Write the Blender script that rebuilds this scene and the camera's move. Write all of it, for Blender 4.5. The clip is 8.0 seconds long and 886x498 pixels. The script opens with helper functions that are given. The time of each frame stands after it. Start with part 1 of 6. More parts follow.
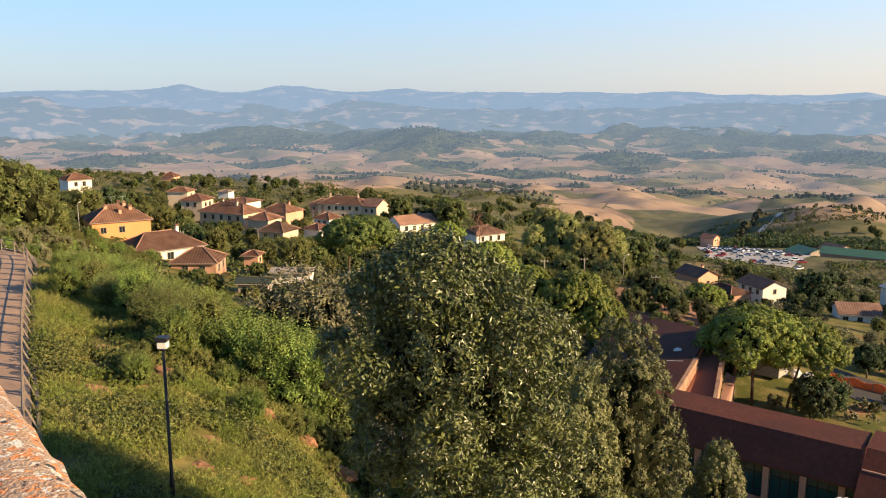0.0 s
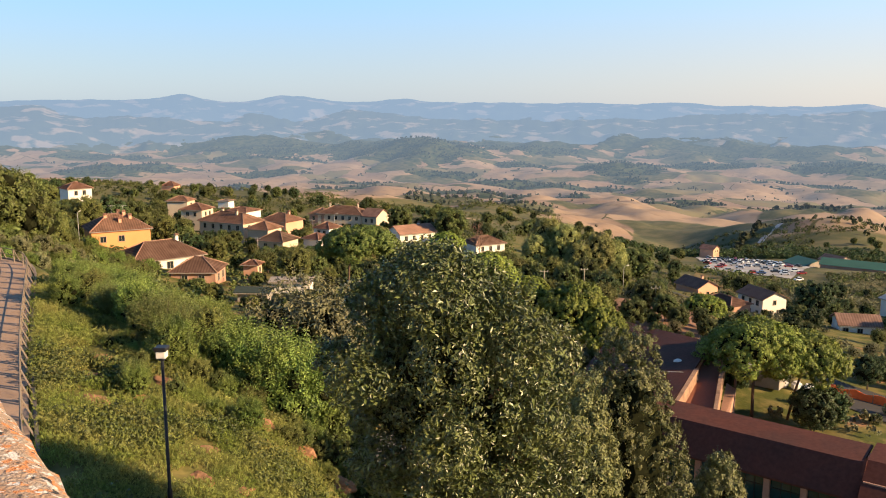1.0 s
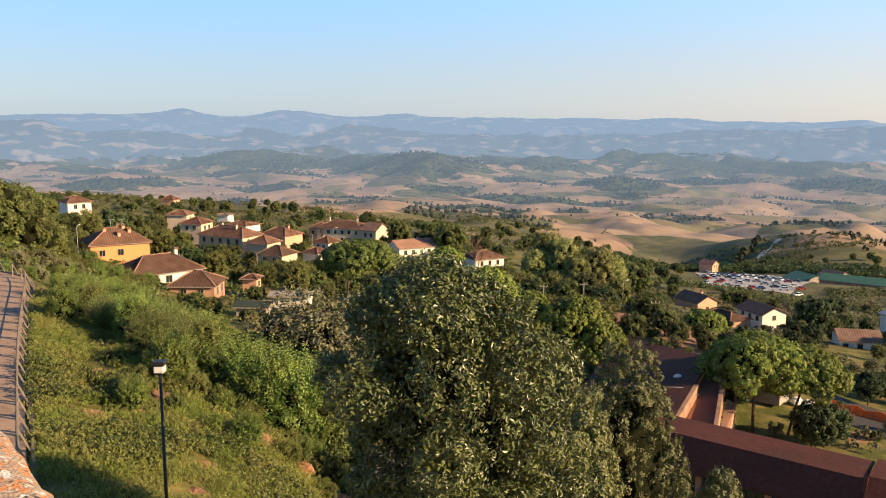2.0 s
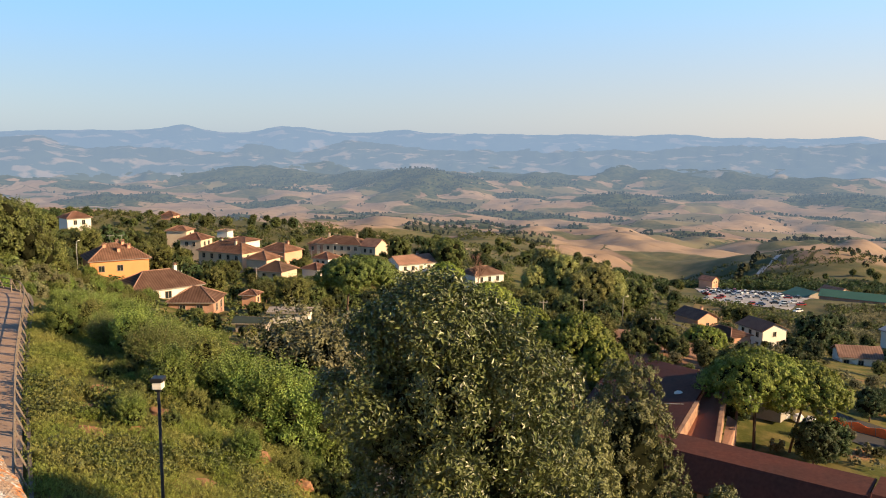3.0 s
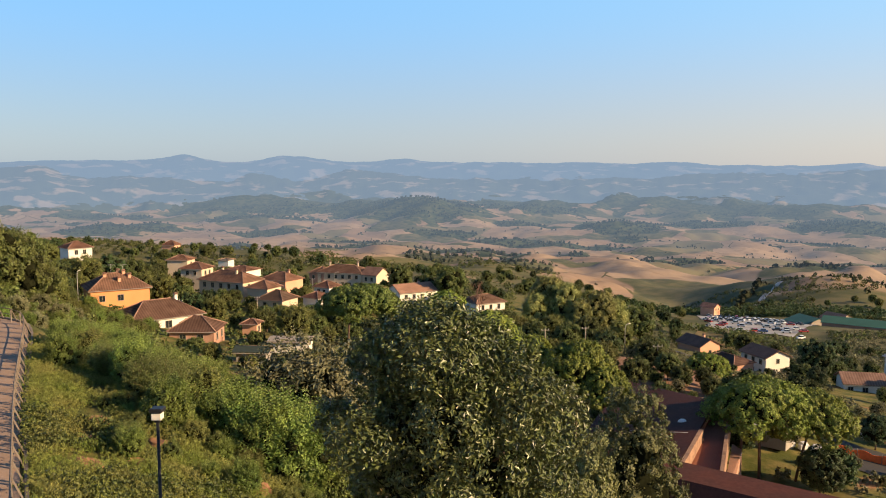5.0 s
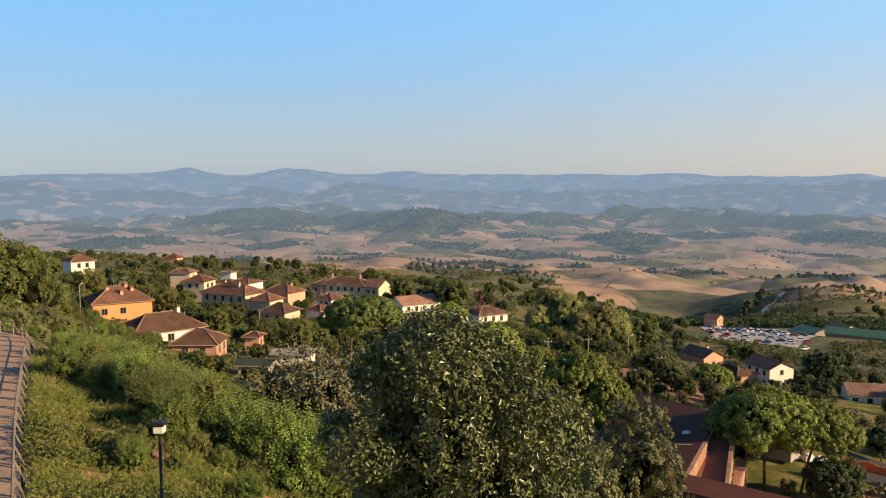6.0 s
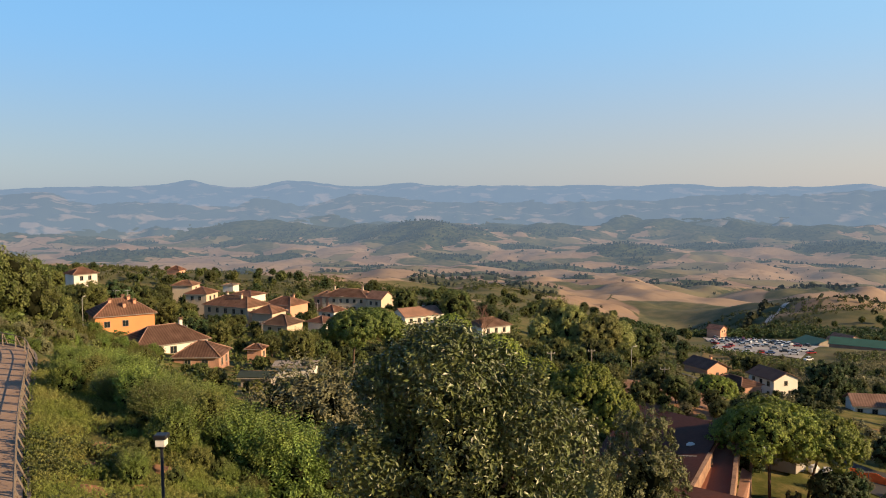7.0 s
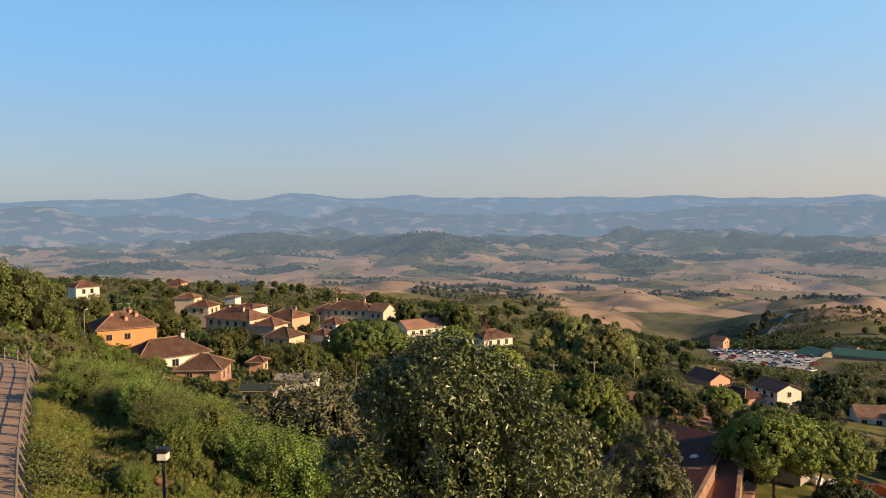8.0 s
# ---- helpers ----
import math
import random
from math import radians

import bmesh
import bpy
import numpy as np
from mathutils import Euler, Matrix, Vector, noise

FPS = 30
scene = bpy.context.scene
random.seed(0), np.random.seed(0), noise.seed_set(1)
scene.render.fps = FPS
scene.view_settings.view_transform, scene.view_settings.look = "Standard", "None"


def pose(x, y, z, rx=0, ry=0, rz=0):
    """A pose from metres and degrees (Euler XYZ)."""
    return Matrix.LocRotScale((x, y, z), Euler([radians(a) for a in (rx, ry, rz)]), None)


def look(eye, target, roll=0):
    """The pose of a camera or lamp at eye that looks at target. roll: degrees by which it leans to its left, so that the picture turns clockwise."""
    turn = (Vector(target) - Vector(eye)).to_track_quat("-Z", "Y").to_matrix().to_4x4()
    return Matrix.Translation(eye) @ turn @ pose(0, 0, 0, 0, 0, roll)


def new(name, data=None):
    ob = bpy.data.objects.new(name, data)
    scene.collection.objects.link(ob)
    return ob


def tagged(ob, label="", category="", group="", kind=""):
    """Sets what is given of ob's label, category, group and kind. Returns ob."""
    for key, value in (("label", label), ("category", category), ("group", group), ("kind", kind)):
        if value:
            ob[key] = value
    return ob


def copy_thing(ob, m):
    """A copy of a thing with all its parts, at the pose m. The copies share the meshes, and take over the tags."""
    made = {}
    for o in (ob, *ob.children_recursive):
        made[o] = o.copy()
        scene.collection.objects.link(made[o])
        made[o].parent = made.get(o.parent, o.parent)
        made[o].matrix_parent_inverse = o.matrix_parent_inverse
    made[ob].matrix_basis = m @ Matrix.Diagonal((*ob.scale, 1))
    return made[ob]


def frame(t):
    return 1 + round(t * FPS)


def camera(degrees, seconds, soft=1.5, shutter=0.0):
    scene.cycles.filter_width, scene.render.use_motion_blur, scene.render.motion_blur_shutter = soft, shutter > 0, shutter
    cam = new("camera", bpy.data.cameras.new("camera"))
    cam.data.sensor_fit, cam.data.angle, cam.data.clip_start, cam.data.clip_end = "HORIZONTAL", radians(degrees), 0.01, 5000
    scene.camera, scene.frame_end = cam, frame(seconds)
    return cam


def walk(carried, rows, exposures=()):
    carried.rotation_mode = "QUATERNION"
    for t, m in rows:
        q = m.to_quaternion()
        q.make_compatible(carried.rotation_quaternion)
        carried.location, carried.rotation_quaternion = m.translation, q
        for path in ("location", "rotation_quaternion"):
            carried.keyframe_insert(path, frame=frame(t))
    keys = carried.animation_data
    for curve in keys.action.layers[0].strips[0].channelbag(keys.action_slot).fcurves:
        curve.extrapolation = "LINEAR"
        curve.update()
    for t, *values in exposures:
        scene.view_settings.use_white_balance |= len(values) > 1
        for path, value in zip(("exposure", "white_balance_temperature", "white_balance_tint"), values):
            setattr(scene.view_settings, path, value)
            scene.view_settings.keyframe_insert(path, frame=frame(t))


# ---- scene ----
# z = 0 is the height of the eye at the start; y points out over the valley
cam = camera(56.8, 8.0, soft=1.0)
ROWS = [
    (0.0, 0.000, 0.000, 0.000, 79.300, 0.000, 0.000),
    (0.5, -0.010, 0.025, -0.004, 79.630, -0.078, 0.010),
    (1.0, -0.024, 0.066, -0.012, 80.002, -0.174, 0.007),
    (1.5, -0.039, 0.114, -0.022, 80.475, -0.253, -0.007),
    (3.0, -0.074, 0.243, -0.050, 82.129, -0.335, -0.052),
    (3.5, -0.082, 0.278, -0.058, 82.642, -0.284, -0.068),
    (4.0, -0.090, 0.309, -0.067, 83.144, -0.228, -0.068),
    (4.5, -0.097, 0.341, -0.076, 83.640, -0.160, -0.063),
    (6.0, -0.121, 0.450, -0.107, 84.935, 0.154, 0.110),
    (6.5, -0.130, 0.489, -0.117, 85.336, 0.258, 0.180),
    (7.0, -0.138, 0.523, -0.125, 85.745, 0.360, 0.256),
    (7.5, -0.142, 0.543, -0.127, 86.179, 0.463, 0.322),
    (8.0, -0.139, 0.537, -0.121, 86.582, 0.555, 0.376),
]
walk(cam, [(t, pose(x, y, z, rx, ry, rz)) for t, x, y, z, rx, ry, rz in ROWS],
     exposures=[(0.0, 1.14), (1.5, 1.10), (3.5, 0.95), (6.0, 0.76), (8.0, 0.62)])

# ---- light: low late-afternoon sun from the right, clear sky ----
SUN_AZ, SUN_EL = radians(111), radians(20)          # from the view direction, clockwise; above the horizon
to_sun = Vector((math.sin(SUN_AZ) * math.cos(SUN_EL), math.cos(SUN_AZ) * math.cos(SUN_EL), math.sin(SUN_EL)))
world = bpy.data.worlds.new("sky")
scene.world = world
world.use_nodes = True
wn = world.node_tree
bg = wn.nodes["Background"]
sky = wn.nodes.new("ShaderNodeTexSky")
sky.sky_type, sky.sun_disc = "NISHITA", False
sky.sun_elevation, sky.sun_rotation = SUN_EL, SUN_AZ
sky.altitude, sky.air_density, sky.dust_density, sky.ozone_density = 500, 1.0, 0.8, 1.0
# summer haze: pale along the horizon, warmer towards the sun
way, rise, glow = wn.nodes.new("ShaderNodeTexCoord"), wn.nodes.new("ShaderNodeSeparateXYZ"), wn.nodes.new("ShaderNodeVectorMath")
wn.links.new(way.outputs["Generated"], rise.inputs[0])
wn.links.new(way.outputs["Generated"], glow.inputs[0])
glow.operation, glow.inputs[1].default_value = "DOT_PRODUCT", to_sun


def sky_ramp(stops):
    r = wn.nodes.new("ShaderNodeValToRGB")
    r.color_ramp.interpolation = "EASE"
    r.color_ramp.elements[0].position, r.color_ramp.elements[0].color = stops[0][0], (*stops[0][1], 1)
    r.color_ramp.elements[1].position, r.color_ramp.elements[1].color = stops[-1][0], (*stops[-1][1], 1)
    for p, c in stops[1:-1]:
        r.color_ramp.elements.new(p).color = (*c, 1)
    wn.links.new(rise.outputs["Z"], r.inputs[0])
    return r.outputs[0]


side = wn.nodes.new("ShaderNodeMapRange")
side.interpolation_type = "SMOOTHSTEP"
side.inputs["From Min"].default_value, side.inputs["From Max"].default_value = -0.7, 0.55
wn.links.new(glow.outputs["Value"], side.inputs["Value"])
air = wn.nodes.new("ShaderNodeMix")
air.data_type = "RGBA"
wn.links.new(side.outputs[0], air.inputs["Factor"])
wn.links.new(sky_ramp([(0.0, (3.1, 4.0, 5.0)), (0.20, (1.95, 4.8, 8.5)), (0.34, (0.8, 2.3, 5.0)), (0.8, (0.25, 0.7, 1.9))]), air.inputs["A"])
wn.links.new(sky_ramp([(0.0, (6.2, 5.5, 5.0)), (0.20, (3.6, 6.3, 9.0)), (0.34, (1.3, 2.9, 5.2)), (0.8, (0.25, 0.7, 1.9))]), air.inputs["B"])
haze = wn.nodes.new("ShaderNodeMix")
haze.data_type = "RGBA"
haze.inputs["Factor"].default_value = 0.76
wn.links.new(air.outputs["Result"], haze.inputs["B"])
wn.links.new(sky.outputs[0], haze.inputs["A"])
wn.links.new(haze.outputs["Result"], bg.inputs[0])
bg.inputs[1].default_value = 0.073
sun = new("sun", bpy.data.lights.new("sun", "SUN"))
sun.data.energy, sun.data.angle, sun.data.color = 5.0, radians(0.6), (1.0, 0.70, 0.39)
sun.matrix_world = look((60, -30, 60), Vector((60, -30, 60)) - to_sun)


# ---- materials ----
def mat(name, colour, rough=0.8, metal=0.0, vary=0.25, scale=3.0, fine=40.0, bump=0.3, tint=None, spot=0.0, object_random=0.0,
        island_random=0.0, translucent=0.0, spec=0.3, courses=0.0):
    """A surface with variation at two scales, relief, and optional per-piece variation."""
    m = bpy.data.materials.new(name)
    m.use_nodes = True
    nt = m.node_tree
    N, L = nt.nodes.new, nt.links.new
    b = nt.nodes["Principled BSDF"]
    b.inputs["Roughness"].default_value, b.inputs["Metallic"].default_value = rough, metal
    b.inputs["Specular IOR Level"].default_value = spec
    geo = N("ShaderNodeNewGeometry")
    big, small = N("ShaderNodeTexNoise"), N("ShaderNodeTexNoise")
    big.inputs["Scale"].default_value, small.inputs["Scale"].default_value = scale, fine
    big.inputs["Detail"].default_value, small.inputs["Detail"].default_value = 5, 4
    for n in (big, small):
        L(geo.outputs["Position"], n.inputs["Vector"])
    c1, c2 = colour, tint or tuple(v * (1 - vary) for v in colour)
    mix = N("ShaderNodeMix")
    mix.data_type = "RGBA"
    mix.inputs["A"].default_value, mix.inputs["B"].default_value = (*c1, 1), (*c2, 1)
    ramp = N("ShaderNodeMapRange")
    ramp.inputs["From Min"].default_value, ramp.inputs["From Max"].default_value = 0.35, 0.68
    L(big.outputs["Fac"], ramp.inputs["Value"])
    L(ramp.outputs[0], mix.inputs["Factor"])
    hsv = N("ShaderNodeHueSaturation")
    L(mix.outputs["Result"], hsv.inputs["Color"])
    val = N("ShaderNodeMapRange")
    val.inputs["To Min"].default_value, val.inputs["To Max"].default_value = 1 - vary, 1 + vary
    L(small.outputs["Fac"], val.inputs["Value"])
    out = val.outputs[0]
    for amount, per_object in ((object_random, True), (island_random, False)):
        if not amount:
            continue
        r = N("ShaderNodeObjectInfo").outputs["Random"] if per_object else geo.outputs["Random Per Island"]
        rr = N("ShaderNodeMapRange")
        rr.inputs["To Min"].default_value, rr.inputs["To Max"].default_value = 1 - amount, 1 + amount
        L(r, rr.inputs["Value"])
        mu = N("ShaderNodeMath")
        mu.operation = "MULTIPLY"
        L(out, mu.inputs[0])
        L(rr.outputs[0], mu.inputs[1])
        out = mu.outputs[0]
        if per_object:
            hu = N("ShaderNodeMapRange")
            hu.inputs["To Min"].default_value, hu.inputs["To Max"].default_value = 0.5 - 0.035 * amount, 0.5 + 0.035 * amount
            L(r, hu.inputs["Value"])
            L(hu.outputs[0], hsv.inputs["Hue"])
    if courses:                       # rows of tiles running down the slope
        tc, sep, si, mr, mu = N("ShaderNodeTexCoord"), N("ShaderNodeSeparateXYZ"), N("ShaderNodeMath"), N("ShaderNodeMapRange"), N("ShaderNodeMath")
        pre = N("ShaderNodeMath")
        pre.operation, si.operation, mu.operation = "MULTIPLY", "SINE", "MULTIPLY"
        pre.inputs[1].default_value = 2 * math.pi / courses
        L(tc.outputs["Object"], sep.inputs[0])
        L(sep.outputs["X"], pre.inputs[0])
        L(pre.outputs[0], si.inputs[0])
        mr.inputs["From Min"].default_value, mr.inputs["To Min"].default_value, mr.inputs["To Max"].default_value = -1, 0.80, 1.14
        L(si.outputs[0], mr.inputs["Value"])
        L(out, mu.inputs[0])
        L(mr.outputs[0], mu.inputs[1])
        out = mu.outputs[0]
    L(out, hsv.inputs["Value"])
    L(hsv.outputs[0], b.inputs["Base Color"])
    if bump:
        bm_ = N("ShaderNodeBump")
        bm_.inputs["Strength"].default_value, bm_.inputs["Distance"].default_value = bump, 0.03
        L(small.outputs["Fac"], bm_.inputs["Height"])
        L(bm_.outputs[0], b.inputs["Normal"])
    if translucent:
        tr, ms = N("ShaderNodeBsdfTranslucent"), N("ShaderNodeMixShader")
        L(hsv.outputs[0], tr.inputs["Color"])
        ms.inputs[0].default_value = translucent
        L(b.outputs[0], ms.inputs[1])
        L(tr.outputs[0], ms.inputs[2])
        L(ms.outputs[0], nt.nodes["Material Output"].inputs["Surface"])
    return m


def leaf(name, colour, tint, rough=0.55, translucent=0.10, rnd=0.5, spec=0.3):
    colour, tint = ((0.77 * r, 0.77 * g_, 0.95 * b) for r, g_, b in (colour, tint))
    return mat(name, colour, rough, vary=0.12, scale=0.5, fine=3.0, bump=0, tint=tint, island_random=rnd, object_random=0.32, translucent=translucent, spec=spec)


M = {
    "leaf_big": leaf("leaf_glossy", (0.088, 0.110, 0.026), (0.128, 0.142, 0.036), rough=0.40, translucent=0.03, spec=0.55, rnd=0.65),
    "leaf_oak": leaf("leaf_holm_oak", (0.150, 0.178, 0.048), (0.210, 0.222, 0.060), rough=0.55, translucent=0.04, spec=0.45),
    "leaf_pine": leaf("leaf_pine", (0.205, 0.275, 0.034), (0.265, 0.310, 0.044), translucent=0.05),
    # darker copy of leaf_pine: one pine's shaded side put into its colour
    "leaf_pine_shaded": leaf("leaf_pine_shaded", (0.110, 0.150, 0.026), (0.150, 0.180, 0.032), translucent=0.04),
    "leaf_bright": leaf("leaf_bright", (0.140, 0.215, 0.038), (0.210, 0.265, 0.048), translucent=0.12),
    "leaf_plume": leaf("leaf_plume", (0.175, 0.225, 0.052), (0.225, 0.255, 0.065), translucent=0.12, rnd=0.3),
    "leaf_yellow": leaf("leaf_yellow_green", (0.155, 0.180, 0.036), (0.200, 0.205, 0.050)),
    "leaf_poplar": leaf("leaf_poplar", (0.300, 0.325, 0.085), (0.350, 0.350, 0.098), translucent=0.12),
    "leaf_olive": leaf("leaf_olive", (0.195, 0.205, 0.086), (0.250, 0.236, 0.102)),
    "leaf_dark": leaf("leaf_dark", (0.052, 0.088, 0.024), (0.080, 0.112, 0.030), translucent=0.05),
    "leaf_mid": leaf("leaf_mid", (0.105, 0.140, 0.030), (0.150, 0.168, 0.040), translucent=0.06),
    # near-black: the shade between the leaves is put into this colour
    "inside": mat("crown_shade", (0.018, 0.020, 0.010), 1.0, scale=1.0, fine=9, vary=0.4, bump=0, spec=0.0),
    "grass": leaf("grass_blade", (0.225, 0.285, 0.046), (0.345, 0.335, 0.085), translucent=0.2, rnd=0.4),
    "bark": mat("bark", (0.13, 0.085, 0.06), 0.9, scale=2, fine=25, bump=0.8),
    "bark_grey": mat("bark_grey", (0.20, 0.16, 0.13), 0.9, scale=2, fine=25, bump=0.8),
    "twig": mat("twig_reddish", (0.25, 0.15, 0.11), 0.9, scale=2, fine=25),
    "tile": mat("roof_tile", (0.33, 0.180, 0.130), 0.85, scale=0.5, fine=4, vary=0.34, tint=(0.21, 0.118, 0.086), spec=0.1, courses=0.5, object_random=0.2),
    "tile_brown": mat("roof_tile_brown", (0.27, 0.165, 0.125), 0.85, scale=0.5, fine=4, vary=0.3, tint=(0.18, 0.105, 0.078), spec=0.1, courses=0.5, object_random=0.2),
    "tile_grey": mat("roof_tile_grey_brown", (0.20, 0.130, 0.100), 0.85, scale=0.5, fine=4, vary=0.3, tint=(0.14, 0.092, 0.072), spec=0.1, courses=0.5, object_random=0.2),
    "ridge": mat("ridge_tile", (0.38, 0.235, 0.18), 0.9, scale=0.8, fine=5, vary=0.3, spec=0.1),
    "red_roof": mat("red_sheet_roof", (0.105, 0.040, 0.030), 0.8, scale=0.30, fine=3, vary=0.38, tint=(0.076, 0.036, 0.030), bump=0.08, spec=0.10),
    "terracotta": mat("terracotta_deck", (0.27, 0.105, 0.062), 0.8, scale=0.4, fine=5, vary=0.15, bump=0.1),
    "yellow": mat("ochre_render", (0.72, 0.305, 0.13), 0.9, scale=0.4, fine=8, vary=0.08, bump=0.1),
    "white": mat("white_render", (0.74, 0.69, 0.62), 0.9, scale=0.4, fine=8, vary=0.08, bump=0.1),
    "cream": mat("cream_render", (0.62, 0.50, 0.37), 0.9, scale=0.4, fine=8, vary=0.1, bump=0.1),
    "pink": mat("pink_render", (0.66, 0.36, 0.24), 0.9, scale=0.4, fine=8, vary=0.1, bump=0.1),
    "salmon": mat("salmon_render", (0.36, 0.22, 0.145), 0.9, scale=0.9, fine=5, vary=0.35, tint=(0.20, 0.12, 0.085), bump=0.1),
    "brick": mat("brick_wall", (0.50, 0.285, 0.205), 0.9, scale=0.5, fine=9, vary=0.25),
    "concrete": mat("concrete", (0.34, 0.30, 0.26), 0.9, scale=0.5, fine=12, vary=0.2),
    "gravel": mat("pale_gravel", (0.50, 0.47, 0.43), 0.95, scale=0.08, fine=2, vary=0.25, tint=(0.34, 0.32, 0.29)),
    "asphalt": mat("asphalt", (0.060, 0.058, 0.058), 0.9, scale=0.2, fine=8, vary=0.2),
    "path": mat("path_boards", (0.42, 0.29, 0.20), 0.9, scale=0.6, fine=10, vary=0.2, object_random=0.18),
    "wood_grey": mat("weathered_wood", (0.22, 0.18, 0.145), 0.9, scale=1.5, fine=20, vary=0.2),
    "black": mat("black_painted_metal", (0.018, 0.018, 0.020), 0.45, vary=0.2, scale=4, fine=30, bump=0.1),
    "steel": mat("galvanised_steel", (0.42, 0.42, 0.42), 0.6, 0.3, vary=0.1, scale=4, bump=0.1),
    "glass": mat("dark_window_glass", (0.020, 0.026, 0.030), 0.08, vary=0.1, bump=0, spec=0.6),
    "teal_glass": mat("teal_window_glass", (0.015, 0.055, 0.060), 0.10, vary=0.1, bump=0, spec=0.6),
    "shutter": mat("dark_green_shutter", (0.045, 0.060, 0.045), 0.7, vary=0.15, bump=0.1),
    "soil": mat("reddish_soil", (0.36, 0.19, 0.10), 0.95, scale=0.8, fine=7, vary=0.3, bump=0.8),
    "field_soil": mat("ploughed_earth", (0.30, 0.165, 0.095), 0.95, scale=0.12, fine=2, vary=0.25),
    "green_roof": mat("green_sheet_roof", (0.060, 0.150, 0.110), 0.6, scale=0.2, fine=3, vary=0.15, bump=0.05),
    "plastic_white": mat("white_sheeting", (0.72, 0.70, 0.68), 0.5, vary=0.1, bump=0.2),
    "orange": mat("orange_netting", (0.85, 0.16, 0.04), 0.7, vary=0.15),
    "lamp_panel": mat("lamp_diffuser", (0.75, 0.70, 0.62), 0.4, vary=0.05, bump=0),
}


# ---- mesh helpers ----
def mesh_object(name, verts, faces, material, parent=None, label="", smooth=False):
    me = bpy.data.meshes.new(name)
    me.from_pydata([tuple(v) for v in verts], [], [tuple(f) for f in faces])
    if material:
        me.materials.append(material)
    if smooth:
        me.polygons.foreach_set("use_smooth", [True] * len(me.polygons))
    ob = new(name, me)
    if parent:
        ob.parent = parent
    if label:
        tagged(ob, label)
    return ob


def part(name, bm, material, parent=None, label=""):
    me = bpy.data.meshes.new(name)
    bm.to_mesh(me)
    bm.free()
    me.materials.append(material)
    ob = new(name, me)
    if parent:
        ob.parent = parent
    if label:
        tagged(ob, label)
    return ob


def add_box(bm, cx, cy, cz, sx, sy, sz, rz=0.0):
    """A box with its centre and full sizes, added to bm."""
    r = bmesh.ops.create_cube(bm, size=1.0)
    bmesh.ops.transform(bm, matrix=Matrix.Translation((cx, cy, cz)) @ Matrix.Rotation(rz, 4, "Z") @ Matrix.Diagonal((sx, sy, sz, 1)), verts=r["verts"])
    return r["verts"]


def box(name, cx, cy, cz, sx, sy, sz, material, parent=None, label="", bevel=0.0, rz=0.0):
    bm = bmesh.new()
    add_box(bm, cx, cy, cz, sx, sy, sz, rz)
    if bevel:
        bmesh.ops.bevel(bm, geom=bm.edges[:], offset=bevel, segments=1, affect="EDGES")
    return part(name, bm, material, parent, label)


def tube(points, radii, sides=8):
    """The vertices and faces of a tapered round bar along the points."""
    verts, faces = [], []
    pts = [Vector(p) for p in points]
    for i, p in enumerate(pts):
        d = (pts[min(i + 1, len(pts) - 1)] - pts[max(i - 1, 0)]).normalized()
        a = d.orthogonal().normalized()
        b = d.cross(a)
        for k in range(sides):
            w = 2 * math.pi * k / sides
            verts.append(p + radii[i] * (math.cos(w) * a + math.sin(w) * b))
    for i in range(len(pts) - 1):
        for k in range(sides):
            k2 = (k + 1) % sides
            faces.append((i * sides + k, i * sides + k2, (i + 1) * sides + k2, (i + 1) * sides + k))
    faces.append(tuple(range(sides))[::-1])
    faces.append(tuple((len(pts) - 1) * sides + k for k in range(sides)))
    return verts, faces


def tube_object(name, points, radii, material, parent=None, label="", sides=8):
    v, f = tube(points, radii, sides)
    return mesh_object(name, v, f, material, parent, label, smooth=True)


def root(name, x, y, z, rz=0.0, label="", category="", group="", kind=""):
    e = new(name)
    e.empty_display_size = 0.5
    e.matrix_basis = pose(x, y, z, 0, 0, rz)
    return tagged(e, label, category, group, kind)


# ---- the land ----
AZ = [-40, -30, -20, -12, -4, 4, 16, 28, 40]
DIST = [0, 14, 26, 38, 50, 65, 90, 130, 200, 300, 480, 900, 1500, 2300, 3000, 3800, 4900]
DROP = {   # metres below the eye, by bearing and distance
    -40: [-9.5, -10.5, -11.5, -12, -12, -12, -12.5, -15, -22, -29, -42, -85, -150, -232, -243, -205, -85],
    -30: [-9.5, -11.5, -12, -12, -12, -12, -13.5, -17, -25, -31, -42, -88, -150, -232, -243, -205, -85],
    -20: [-9.5, -12.8, -13, -13, -13.5, -16, -21, -27.5, -33, -39, -46, -95, -155, -232, -243, -205, -85],
    -12: [-9.5, -14, -15, -15.6, -18.5, -22, -26, -31, -38, -43, -52, -102, -165, -232, -243, -205, -85],
    -4: [-9.5, -17, -19, -21.5, -22, -24, -28.5, -32, -40, -45.5, -62, -109, -172, -232, -243, -205, -85],
    4: [-9.5, -18.5, -21, -23.5, -25.5, -28, -33, -33.5, -41, -49, -70, -115, -180, -232, -243, -205, -85],
    16: [-9.5, -20, -24, -28, -31, -34, -35, -33.5, -46.5, -64, -87, -135, -185, -232, -243, -205, -85],
    28: [-9.5, -21, -26, -31, -34, -34.5, -35.2, -38, -48.5, -64, -85, -138, -185, -232, -243, -205, -85],
    40: [-9.5, -22, -27, -32, -35, -35, -36, -39, -50, -64, -88, -140, -185, -232, -243, -205, -85],
}


def smooth_at(xs, x):
    """Where x lies in the rising list xs: the interval and an eased fraction."""
    if x <= xs[0]:
        return 0, 0.0
    if x >= xs[-1]:
        return len(xs) - 2, 1.0
    i = max(k for k in range(len(xs) - 1) if xs[k] <= x)
    return i, (x - xs[i]) / (xs[i + 1] - xs[i])


